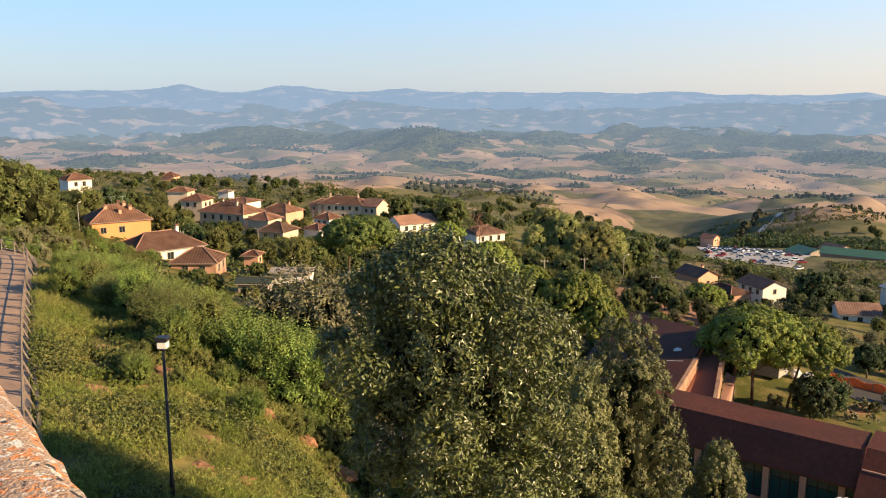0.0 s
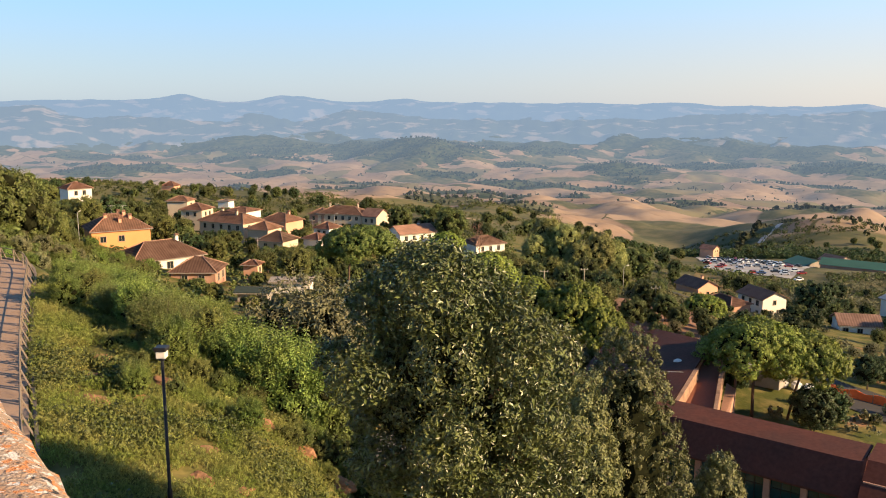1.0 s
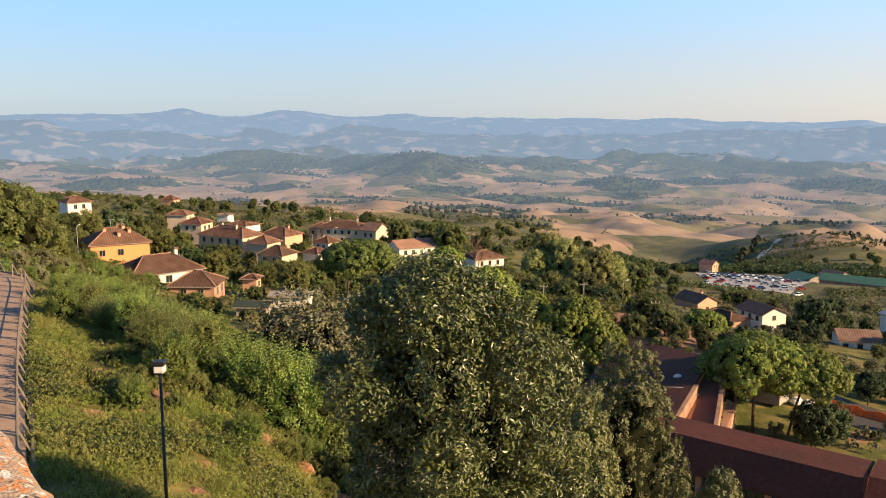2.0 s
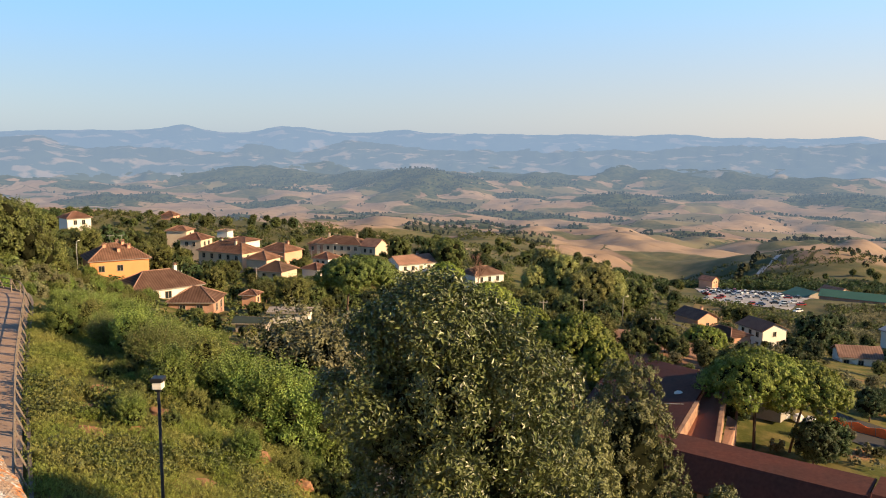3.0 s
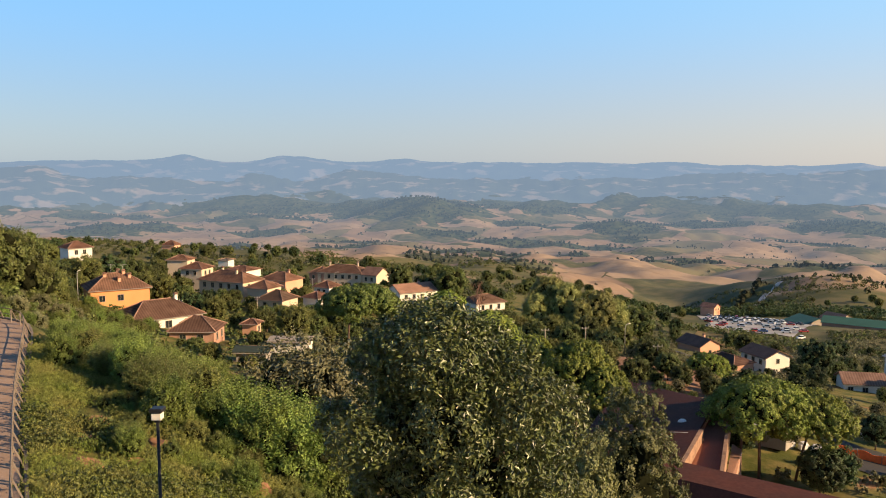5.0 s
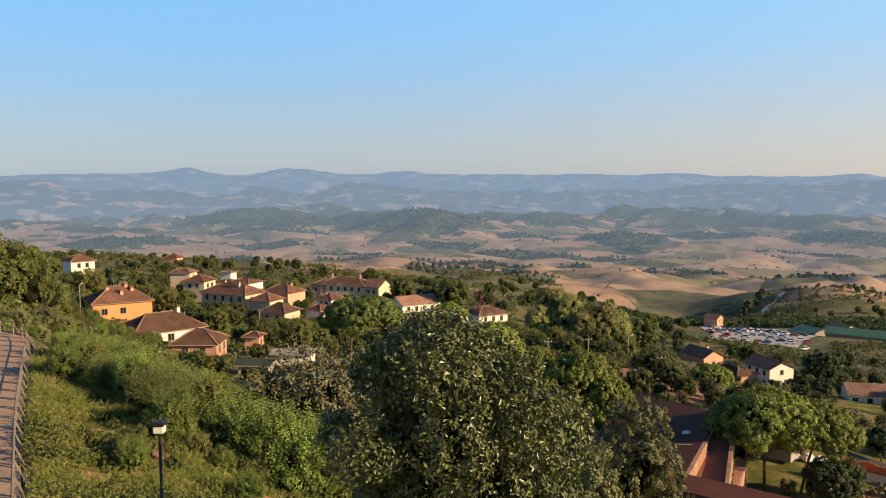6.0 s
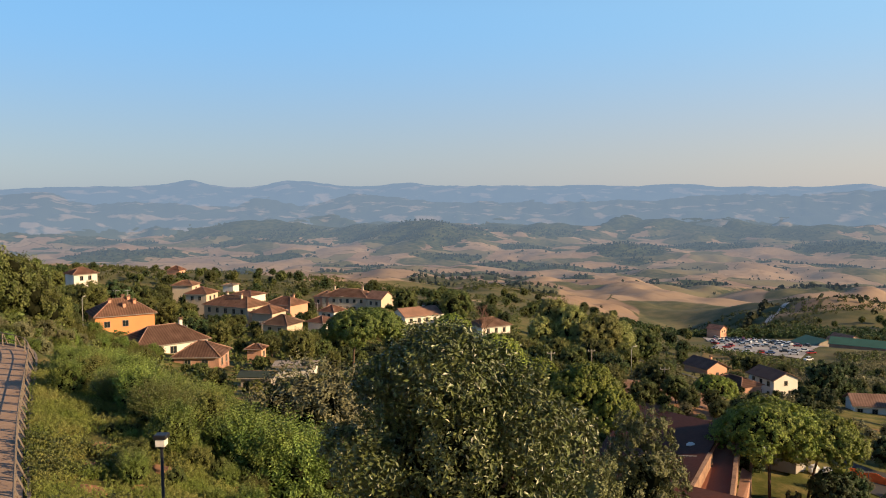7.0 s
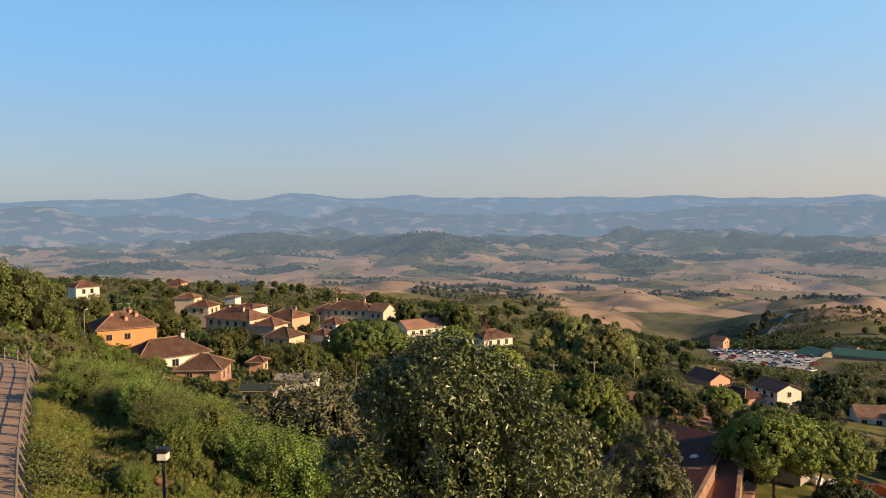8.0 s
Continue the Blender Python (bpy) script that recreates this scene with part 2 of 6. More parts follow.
def cubic(a, b, c, d, t):
    return b + 0.5 * t * (c - a + t * (2 * a - 5 * b + 4 * c - d + t * (3 * (b - c) + d - a)))


def along(row, i, t):
    n = len(row) - 1
    return cubic(row[max(i - 1, 0)], row[i], row[i + 1], row[min(i + 2, n)], t)


PATH_LINE = [(-9.5, 17.0), (-15.9, 29.4), (-21.4, 40.2), (-26.2, 50.2), (-30.2, 58.4), (-33.0, 61.8), (-38.5, 64.6), (-46.0, 66.0)]
PATH_Z, PATH_W = -12.0, 2.1


def path_distance(x, y):
    """Signed distance from the valley edge of the path: negative towards the valley, positive on the uphill side."""
    best, sign = 1e9, 1
    for (x0, y0), (x1, y1) in zip(PATH_LINE, PATH_LINE[1:]):
        dx, dy = x1 - x0, y1 - y0
        t = max(0, min(1, ((x - x0) * dx + (y - y0) * dy) / (dx * dx + dy * dy)))
        d = math.hypot(x - x0 - t * dx, y - y0 - t * dy)
        if d < best:
            best, sign = d, 1 if dx * (y - y0) - dy * (x - x0) > 0 else -1
    return best * sign


def step(a, b, x):
    t = max(0.0, min(1.0, (x - a) / (b - a)))
    return t * t * (3 - 2 * t)


# wooded hills in the valley: bearing, distance, half width in degrees, half depth in metres, height
HILLS = [(-1.0, 3480, 3.6, 330, 72), (-4.8, 3650, 2.8, 300, 36), (-11.5, 3800, 4.2, 260, 44), (-15.5, 3900, 3.0, 240, 26), (-21.5, 3150, 3.4, 130, 10), (5.8, 3800, 3.8, 260, 34),
         (12.5, 3050, 2.6, 170, 22), (13.0, 4000, 5.5, 240, 34), (21.5, 3900, 5.5, 260, 34), (-26.5, 4050, 4.0, 250, 40), (27.5, 3300, 3.4, 200, 20), (18.0, 3350, 3.0, 150, 12), (24.0, 1500, 3.6, 120, 6)]


def land(x, y):
    """The height of the ground at x, y."""
    r = math.hypot(x, y)
    az = math.degrees(math.atan2(x, y))
    whole, az = az, max(-40.0, min(40.0, az))
    if abs(whole) > 40:              # behind the terrace the hill runs round from one flank to the other
        w = ((whole - 40) % 360) / 280
        right, left = (land(r * math.sin(radians(a)), r * math.cos(radians(a))) for a in (39.99, -39.99))
        return right * (1 - step(0, 1, w)) + left * step(0, 1, w) + 3.0 * noise.noise((x / 25, y / 25, 8.8)) * step(10, 60, r)
    i, s = smooth_at(DIST, r)
    j, u = smooth_at(AZ, az)
    n = len(AZ) - 1
    z = cubic(along(DROP[AZ[max(j - 1, 0)]], i, s), along(DROP[AZ[j]], i, s), along(DROP[AZ[j + 1]], i, s), along(DROP[AZ[min(j + 2, n)]], i, s), u)
    # relief: small lumps near, rolling hills far off
    z += 0.25 * noise.noise((x / 6, y / 6, 1.3)) * step(20, 40, r)
    z += 2.0 * noise.noise((x / 60, y / 60, 4.1)) * step(120, 400, r)
    # rounded clay hills with sharp gullies between them
    k = step(700, 1700, r)
    if k:
        z += k * (20 * noise.noise((x / 470, y / 360, 7.7)) + 14 * (2 * abs(noise.noise((x / 230, y / 190, 2.2))) - 0.4))
        z += k * (6 * (2 * abs(noise.noise((x / 95, y / 75, 5.1))) - 0.4) + 2.5 * noise.noise((x / 38, y / 34, 9.0)))
    # rounded downs and gullies between the yard and the valley floor
    k = step(540, 760, r) * (1 - step(1500, 2000, r))
    if k:
        z += k * (11 * noise.noise((x / 130, y / 210, 5.5)) + 6 * (2 * abs(noise.noise((x / 70, y / 90, 3.3))) - 0.4))
    # a dry spur beyond the yard and the deep gully before it
    if 480 < r < 1300:
        z += 17 * math.exp(-((az - 25.5) / 5.0) ** 2) * step(520, 760, r) * (1 - step(860, 1250, r))
        z -= 16 * math.exp(-((az - 15.5) / 3.5) ** 2) * step(480, 700, r) * (1 - step(860, 1250, r))
    k = step(2900, 4300, r)
    if k:
        z += k * (40 * noise.noise((x / 620, y / 420, 11.0)) + 28 * (0.4 - abs(noise.noise((x / 260, y / 190, 3.0)))) + 9 * noise.noise((x / 70, y / 60, 6.0)))
    if r > 1500:
        for a, d, wa, wd, h in HILLS:
            if abs(az - a) > 2.4 * wa or abs(r - d) > 2.4 * wd:
                continue
            q = ((az - a) / wa) ** 2 + ((r - d) / wd) ** 2
            if q < 6:
                z += h * math.exp(-q) * (1 + 0.25 * noise.noise((x / 120, y / 90, 1.0)))
    if r < 110:
        d = path_distance(x, y)
        if -3.2 < d < PATH_W + 3.0 and y > 10:
            w = 1 - (step(0.5, 3.2, -d) if d < 0 else step(PATH_W, PATH_W + 3.0, d))
            z = z * (1 - w) + (PATH_Z - 0.06) * w
    return z


def cover(x, y):
    """How far the land at x, y is wooded, and how far it is green: pasture, and shade painted into the gully."""
    r, az = math.hypot(x, y), math.degrees(math.atan2(x, y))
    if r < 180 or abs(az) > 45:
        return 0.0, 0.0
    wood = 0.0
    for a, d, wa, wd, h in HILLS:
        if abs(az - a) > 2 * wa or abs(r - d) > 2 * wd:
            continue
        q = ((az - a) / (wa * 1.05)) ** 2 + ((r - d) / (wd * 1.1)) ** 2
        wood = max(wood, 1.25 * math.exp(-q * 0.75))
    gully = 1 - step(0.02, 0.085, abs(noise.noise((x / 230, y / 190, 2.2))))
    wood = max(wood, 0.62 * gully * step(-0.12, 0.2, noise.noise((x / 340, y / 300, 6.6))) * step(1100, 1700, r))
    wood = max(wood, 0.80 * step(0.10, 0.34, noise.noise((x / 300, y / 240, 12.5))) * step(1200, 1700, r))
    wood = max(wood, step(3500, 4200, r) * (0.52 + 0.9 * noise.noise((x / 260, y / 150, 3.9))))
    # the gully: its shade is put in as darker green
    green = step(12.6, 14.0, az) * (1 - step(20.0, 23.0, az)) * step(520, 620, r) * (1 - step(1050, 1250, r))
    green = max(green, 0.75 * step(-3.5, -2.0, az) * (1 - step(7.0, 9.0, az)) * step(820, 920, r) * (1 - step(1250, 1400, r)))
    green = max(green, 0.8 * step(6.0, 11.0, az) * (1 - step(600, 740, r)), 0.75 * (1 - step(6.0, 11.0, az)) * (1 - step(440, 560, r)))
    green = max(green, 0.7 * step(0.12, 0.36, noise.noise((x / 190, y / 150, 20.5))))
    return wood, green


def ground_material():
    """Grass and bare earth close by, stubble fields, pasture and scrub further out."""
    m = bpy.data.materials.new("open_land")
    m.use_nodes = True
    nt = m.node_tree
    N, L = nt.nodes.new, nt.links.new
    b = nt.nodes["Principled BSDF"]
    b.inputs["Roughness"].default_value, b.inputs["Specular IOR Level"].default_value = 0.95, 0.1
    geo = N("ShaderNodeNewGeometry")

    def noise_node(scale, detail=5, warp=None):
        n = N("ShaderNodeTexNoise")
        n.inputs["Scale"].default_value, n.inputs["Detail"].default_value = scale, detail
        L(warp or geo.outputs["Position"], n.inputs["Vector"])
        return n

    def ramp(value, lo, hi):
        r = N("ShaderNodeMapRange")
        r.interpolation_type = "SMOOTHSTEP"
        r.inputs["From Min"].default_value, r.inputs["From Max"].default_value = lo, hi
        L(value, r.inputs["Value"])
        return r.outputs[0]

    def mix(fac, a, c):
        x = N("ShaderNodeMix")
        x.data_type = "RGBA"
        for sock, v in (("Factor", fac), ("A", a), ("B", c)):
            if isinstance(v, tuple):
                x.inputs[sock].default_value = (*v, 1)
            elif isinstance(v, float):
                x.inputs[sock].default_value = v
            else:
                L(v, x.inputs[sock])
        return x.outputs["Result"]

    grass = mix(ramp(noise_node(0.35).outputs[0], 0.4, 0.65), (0.085, 0.095, 0.026), (0.200, 0.165, 0.060))
    grass = mix(ramp(noise_node(0.16, 6).outputs[0], 0.60, 0.70), grass, (0.30, 0.165, 0.085))
    # a patchwork of fields, each with its own tone
    warp = N("ShaderNodeVectorMath")
    warp.operation = "ADD"
    wob = N("ShaderNodeVectorMath")
    wob.operation = "SCALE"
    wob.inputs["Scale"].default_value = 120
    L(noise_node(0.006, 3).outputs["Color"], wob.inputs[0])
    L(geo.outputs["Position"], warp.inputs[0])
    L(wob.outputs[0], warp.inputs[1])
    flat = N("ShaderNodeVectorMath")
    flat.operation = "MULTIPLY"
    flat.inputs[1].default_value = (1, 0.8, 0)
    L(warp.outputs[0], flat.inputs[0])
    vor = N("ShaderNodeTexVoronoi")
    vor.inputs["Scale"].default_value = 0.0065
    L(flat.outputs[0], vor.inputs["Vector"])
    sep = N("ShaderNodeSeparateColor")
    L(vor.outputs["Color"], sep.inputs[0])
    field = mix(sep.outputs[0], (0.335, 0.240, 0.162), (0.410, 0.300, 0.205))
    field = mix(ramp(sep.outputs[1], 0.70, 0.74), field, (0.325, 0.228, 0.158))
    field = mix(ramp(sep.outputs[2], 0.86, 0.90), field, (0.215, 0.190, 0.105))
    field = mix(ramp(noise_node(0.03, 7).outputs[0], 0.35, 0.75), field, mix(0.30, field, (0.22, 0.155, 0.09)))
    # hedges and ditches between the fields
    edge = N("ShaderNodeTexVoronoi")
    edge.feature = "DISTANCE_TO_EDGE"
    edge.inputs["Scale"].default_value = 0.0065
    L(flat.outputs[0], edge.inputs["Vector"])
    field = mix(ramp(edge.outputs["Distance"], 0.016, 0.005), field, mix(ramp(noise_node(0.010, 4).outputs[0], 0.48, 0.56), field, (0.095, 0.090, 0.042)))
    # furrows and eroded gullies
    field = mix(ramp(noise_node(0.045, 9).outputs[0], 0.50, 0.68), field, mix(0.35, field, (0.20, 0.135, 0.085)))
    # pasture, darkened for the gully's shade, then scrub and woods in the folds of the land
    kind = N("ShaderNodeAttribute")
    kind.attribute_name = "cover"
    ksep = N("ShaderNodeSeparateColor")
    L(kind.outputs["Color"], ksep.inputs[0])

    def frayed(value, scale, amount, lo, hi):
        a = N("ShaderNodeMath")
        a.operation = "MULTIPLY_ADD"
        a.inputs[1].default_value = amount
        L(noise_node(scale, 7).outputs[0], a.inputs[0])
        L(value, a.inputs[2])
        return ramp(a.outputs[0], lo + amount / 2, hi + amount / 2)
    field = mix(frayed(ksep.outputs[1], 0.012, 0.9, 0.35, 0.55), field, mix(ramp(noise_node(0.05, 6).outputs[0], 0.35, 0.7), (0.092, 0.098, 0.046), (0.165, 0.145, 0.072)))
    field = mix(frayed(ksep.outputs[0], 0.014, 1.7, 0.46, 0.54), field, mix(ramp(noise_node(0.05, 6).outputs[0], 0.35, 0.65), (0.035, 0.052, 0.024), (0.090, 0.098, 0.045)))
    length = N("ShaderNodeVectorMath")
    length.operation = "LENGTH"
    L(geo.outputs["Position"], length.inputs[0])
    far = ramp(length.outputs["Value"], 200, 420)
    col = mix(far, grass, field)
    L(col, b.inputs["Base Color"])
    bump = N("ShaderNodeBump")
    bump.inputs["Strength"].default_value, bump.inputs["Distance"].default_value = 0.6, 0.15
    L(noise_node(2.2, 6).outputs[0], bump.inputs["Height"])
    L(bump.outputs[0], b.inputs["Normal"])
    return m, length, b, nt


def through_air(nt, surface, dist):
    """Paints haze onto a far surface as blue-grey emission, more with its distance from the terrace."""
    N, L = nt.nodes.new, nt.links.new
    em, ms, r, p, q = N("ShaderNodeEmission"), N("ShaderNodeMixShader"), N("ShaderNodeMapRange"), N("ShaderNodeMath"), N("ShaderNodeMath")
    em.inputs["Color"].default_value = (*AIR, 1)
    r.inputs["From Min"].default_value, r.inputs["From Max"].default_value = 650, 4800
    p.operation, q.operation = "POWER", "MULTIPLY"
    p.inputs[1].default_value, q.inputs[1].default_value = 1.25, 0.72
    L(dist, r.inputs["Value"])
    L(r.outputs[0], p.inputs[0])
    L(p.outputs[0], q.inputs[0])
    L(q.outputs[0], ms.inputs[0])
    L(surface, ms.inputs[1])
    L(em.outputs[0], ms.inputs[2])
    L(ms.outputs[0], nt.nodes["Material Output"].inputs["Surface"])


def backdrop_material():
    """The distant country: the same land, with haze painted in as emission."""
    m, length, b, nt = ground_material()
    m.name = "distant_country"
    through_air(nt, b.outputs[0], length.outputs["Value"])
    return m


# emission colour of the painted haze
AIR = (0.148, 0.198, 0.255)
GROUND, DISTANT = ground_material()[0], backdrop_material()


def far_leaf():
    """Foliage kilometres away, with haze painted in as emission that grows with distance."""
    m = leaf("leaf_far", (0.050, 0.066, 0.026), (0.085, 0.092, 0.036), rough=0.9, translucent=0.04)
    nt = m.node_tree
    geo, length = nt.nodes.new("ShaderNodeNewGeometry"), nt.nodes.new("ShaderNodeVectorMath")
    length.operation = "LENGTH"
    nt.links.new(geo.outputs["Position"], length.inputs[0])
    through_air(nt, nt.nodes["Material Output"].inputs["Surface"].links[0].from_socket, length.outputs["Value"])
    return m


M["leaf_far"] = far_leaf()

rings = [0.0, 5, 9] + [12 + 0.8 * k for k in range(70)]
while rings[-1] < 4900:
    rings.append(rings[-1] * (1.016 if rings[-1] < 400 else 1.0125))
bearings = [-42 + 0.36 * k for k in range(234)]
bearings += [42.24 + 6 * k for k in range(46)]
gv = [(r * math.sin(radians(a)), r * math.cos(radians(a)), 0) for r in rings for a in bearings]
gv = [(x, y, land(x, y)) for x, y, _ in gv]
nb = len(bearings)
gf = [(i * nb + k, i * nb + (k + 1) % nb, (i + 1) * nb + (k + 1) % nb, (i + 1) * nb + k) for i in range(len(rings) - 1) for k in range(nb)]
gf = [f[::-1] for f in gf]
ground = mesh_object("ground", gv, gf, GROUND, smooth=True)
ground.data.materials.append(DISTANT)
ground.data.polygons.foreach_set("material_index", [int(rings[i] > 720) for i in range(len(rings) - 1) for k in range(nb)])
layer = ground.data.color_attributes.new("cover", "FLOAT_COLOR", "POINT")
layer.data.foreach_set("color", [c for x, y, z in gv for c in (*cover(x, y), 0.0, 1.0)])
tagged(ground, "grassy hillside falling to a wide valley of stubble fields", "ground", kind="structure")


def mountain_material(name, air):
    m = bpy.data.materials.new(name)
    m.use_nodes = True
    nt = m.node_tree
    N, L = nt.nodes.new, nt.links.new
    b = nt.nodes["Principled BSDF"]
    b.inputs["Roughness"].default_value = 1.0
    geo, n1 = N("ShaderNodeNewGeometry"), N("ShaderNodeTexNoise")
    n1.inputs["Scale"].default_value, n1.inputs["Detail"].default_value = 0.009, 10
    L(geo.outputs["Position"], n1.inputs["Vector"])
    cr = N("ShaderNodeValToRGB")
    cr.color_ramp.elements[0].position, cr.color_ramp.elements[0].color = 0.55, (0.06, 0.08, 0.04, 1)
    cr.color_ramp.elements[1].position, cr.color_ramp.elements[1].color = 0.63, (0.42, 0.33, 0.23, 1)
    L(n1.outputs[0], cr.inputs[0])
    L(cr.outputs[0], b.inputs["Base Color"])
    # distance haze is painted in as bluish emission over the hill colours
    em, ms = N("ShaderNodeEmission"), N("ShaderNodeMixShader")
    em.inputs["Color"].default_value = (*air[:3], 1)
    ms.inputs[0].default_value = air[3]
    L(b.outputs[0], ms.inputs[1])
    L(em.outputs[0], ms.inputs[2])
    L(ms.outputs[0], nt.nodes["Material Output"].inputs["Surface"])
    return m


def far_ridge(name, dist, base, peaks, rough, depth, air, label, seed):
    """A distant mountain chain: a crest along a bearing sweep, falling in spurs and gullies towards the valley."""
    verts, faces = [], []
    cols, rows_ = 560, 26
    for i in range(cols):
        a = -42 + 84 * i / (cols - 1)
        top = base + sum(h * math.exp(-((a - c) / w) ** 2) for c, h, w in peaks)
        top += rough * noise.noise((a * 0.30, seed, 0)) + 0.42 * rough * noise.noise((a * 1.1, seed, 5)) + 0.20 * rough * noise.noise((a * 4, seed, 9))
        for k in range(rows_):
            u = k / (rows_ - 1)
            r = dist - depth * (1 - u)
            x, y = r * math.sin(radians(a)), r * math.cos(radians(a))
            foot = land(x, y) - 15
            body = math.sin(math.pi * u) * (16 * noise.noise((x / 330, y / 250, seed)) + 8 * (0.5 - abs(noise.noise((x / 140, y / 110, seed + 3)))) + 4 * noise.noise((x / 50, y / 45, seed)))
            verts.append((x, y, foot + (top - foot) * u ** 1.15 + body))
    for i in range(cols - 1):
        for k in range(rows_ - 1):
            p = i * rows_ + k
            faces.append((p, p + rows_, p + rows_ + 1, p + 1))
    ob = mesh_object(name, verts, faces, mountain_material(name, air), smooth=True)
    return tagged(ob, label, "mountains", kind="structure")


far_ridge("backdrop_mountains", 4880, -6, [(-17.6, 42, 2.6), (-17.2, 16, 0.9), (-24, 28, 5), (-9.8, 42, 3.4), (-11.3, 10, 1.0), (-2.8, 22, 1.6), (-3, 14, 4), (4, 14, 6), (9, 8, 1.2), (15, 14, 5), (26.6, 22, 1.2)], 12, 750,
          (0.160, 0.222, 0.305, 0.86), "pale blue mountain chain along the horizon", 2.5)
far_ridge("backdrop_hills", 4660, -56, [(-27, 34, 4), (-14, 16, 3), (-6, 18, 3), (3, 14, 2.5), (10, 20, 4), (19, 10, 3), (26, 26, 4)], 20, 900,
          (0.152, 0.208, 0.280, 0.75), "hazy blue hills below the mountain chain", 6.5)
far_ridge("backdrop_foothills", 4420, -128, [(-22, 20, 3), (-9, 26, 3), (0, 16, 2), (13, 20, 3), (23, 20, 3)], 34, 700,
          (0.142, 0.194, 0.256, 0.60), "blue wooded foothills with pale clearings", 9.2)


# ---- vegetation ----
def leaf_cloud(blobs, count, size, seed, clump=40, spread=0.26, shell=0.78, aspect=0.5, droop=0.0, jitter=0.8):
    """Leaves on many small tufts over the outside of the blobs (cx, cy, cz, rx, ry, rz): arrays of vertices and faces."""
    g = np.random.default_rng(seed)
    B = np.array(blobs, float)
    area = (B[:, 3] * B[:, 4] + B[:, 3] * B[:, 5] + B[:, 4] * B[:, 5])
    nc = max(1, count // clump)
    pick = g.choice(len(B), nc * 4, p=area / area.sum())
    d = g.normal(size=(nc * 4, 3))
    d[:, 2] += 0.15
    d /= np.linalg.norm(d, axis=1)[:, None]
    rad = shell + (1.02 - shell) * g.random(nc * 4) ** 0.5
    c = B[pick, :3] + d * B[pick, 3:] * rad[:, None]
    # keep the tufts that lie outside the other blobs
    inside = np.zeros(nc * 4, bool)
    for k, b in enumerate(B):
        inside |= (((c - b[:3]) / b[3:]) ** 2 < 0.72).all(axis=1) & ((((c - b[:3]) / b[3:]) ** 2).sum(1) < 0.62) & (pick != k)
    keep = np.argsort(inside, kind="stable")[:nc]
    pick, d, c = pick[keep], d[keep], c[keep]
    out = d * (1 / B[pick, 3:])
    out /= np.linalg.norm(out, axis=1)[:, None]
    cs = spread * B[pick, 3:].min(axis=1) * (0.6 + 0.8 * g.random(nc))
    # each tuft is a little dome of leaves that faces outwards
    q = g.normal(size=(nc * clump, 3)) + 0.8 * np.repeat(out, clump, axis=0)
    q /= np.linalg.norm(q, axis=1)[:, None]
    p = np.repeat(c, clump, axis=0) + q * (np.repeat(cs, clump) * (0.45 + 0.65 * g.random(nc * clump)))[:, None]
    nrm = q + 0.35 * np.repeat(out, clump, axis=0) + g.normal(size=p.shape) * jitter
    nrm[:, 2] += 0.15
    nrm /= np.linalg.norm(nrm, axis=1)[:, None]
    t = g.normal(size=p.shape)
    t[:, 2] -= droop
    t -= (t * nrm).sum(1)[:, None] * nrm
    t /= np.linalg.norm(t, axis=1)[:, None]
    s = np.cross(nrm, t)
    L_ = (size * (0.6 + 0.8 * g.random(len(p))))[:, None]
    w = L_ * aspect * 0.5
    fold = nrm * L_ * 0.10
    v = np.stack([p - t * L_ * 0.5, p + s * w + fold, p + t * L_ * 0.5, p - s * w + fold], axis=1).reshape(-1, 3)
    f = np.arange(len(v)).reshape(-1, 4)
    return v, f


def shoots(blobs, count, length, size, seed):
    """Loose leafy shoots that stand out of a crown: leaves in pairs along each."""
    g = np.random.default_rng(seed + 77)
    B = np.array(blobs, float)
    pick = g.integers(0, len(B), count)
    d = g.normal(size=(count, 3))
    d[:, 2] = np.abs(d[:, 2]) + 0.2
    d /= np.linalg.norm(d, axis=1)[:, None]
    c = B[pick, :3] + d * B[pick, 3:] * 0.92
    up = d + np.array([0, 0, 0.7])
    up /= np.linalg.norm(up, axis=1)[:, None]
    side = np.cross(up, g.normal(size=(count, 3)))
    side /= np.linalg.norm(side, axis=1)[:, None]
    n = 12
    ln = length * (0.5 + 0.8 * g.random(count))
    u = (np.arange(n) // 2 * 2 + 1) / n
    sg = np.where(np.arange(n) % 2 == 0, 1.0, -1.0)
    p = c[:, None] + up[:, None] * (ln[:, None] * u)[..., None] + side[:, None] * (sg * size * 0.5)[None, :, None]
    t = side[:, None] * sg[None, :, None] + 0.35 * up[:, None] + g.normal(size=p.shape) * 0.15
    t /= np.linalg.norm(t, axis=2)[..., None]
    w = np.cross(t, np.cross(up, side)[:, None] + g.normal(size=p.shape) * 0.3)
    w /= np.linalg.norm(w, axis=2)[..., None]
    L_ = size * (1.15 - 0.5 * u)[None, :, None]
    v = np.stack([p - t * L_ * 0.5, p + w * L_ * 0.2, p + t * L_ * 0.5, p - w * L_ * 0.2], axis=2).reshape(-1, 3)
    return v, np.arange(len(v)).reshape(-1, 4)


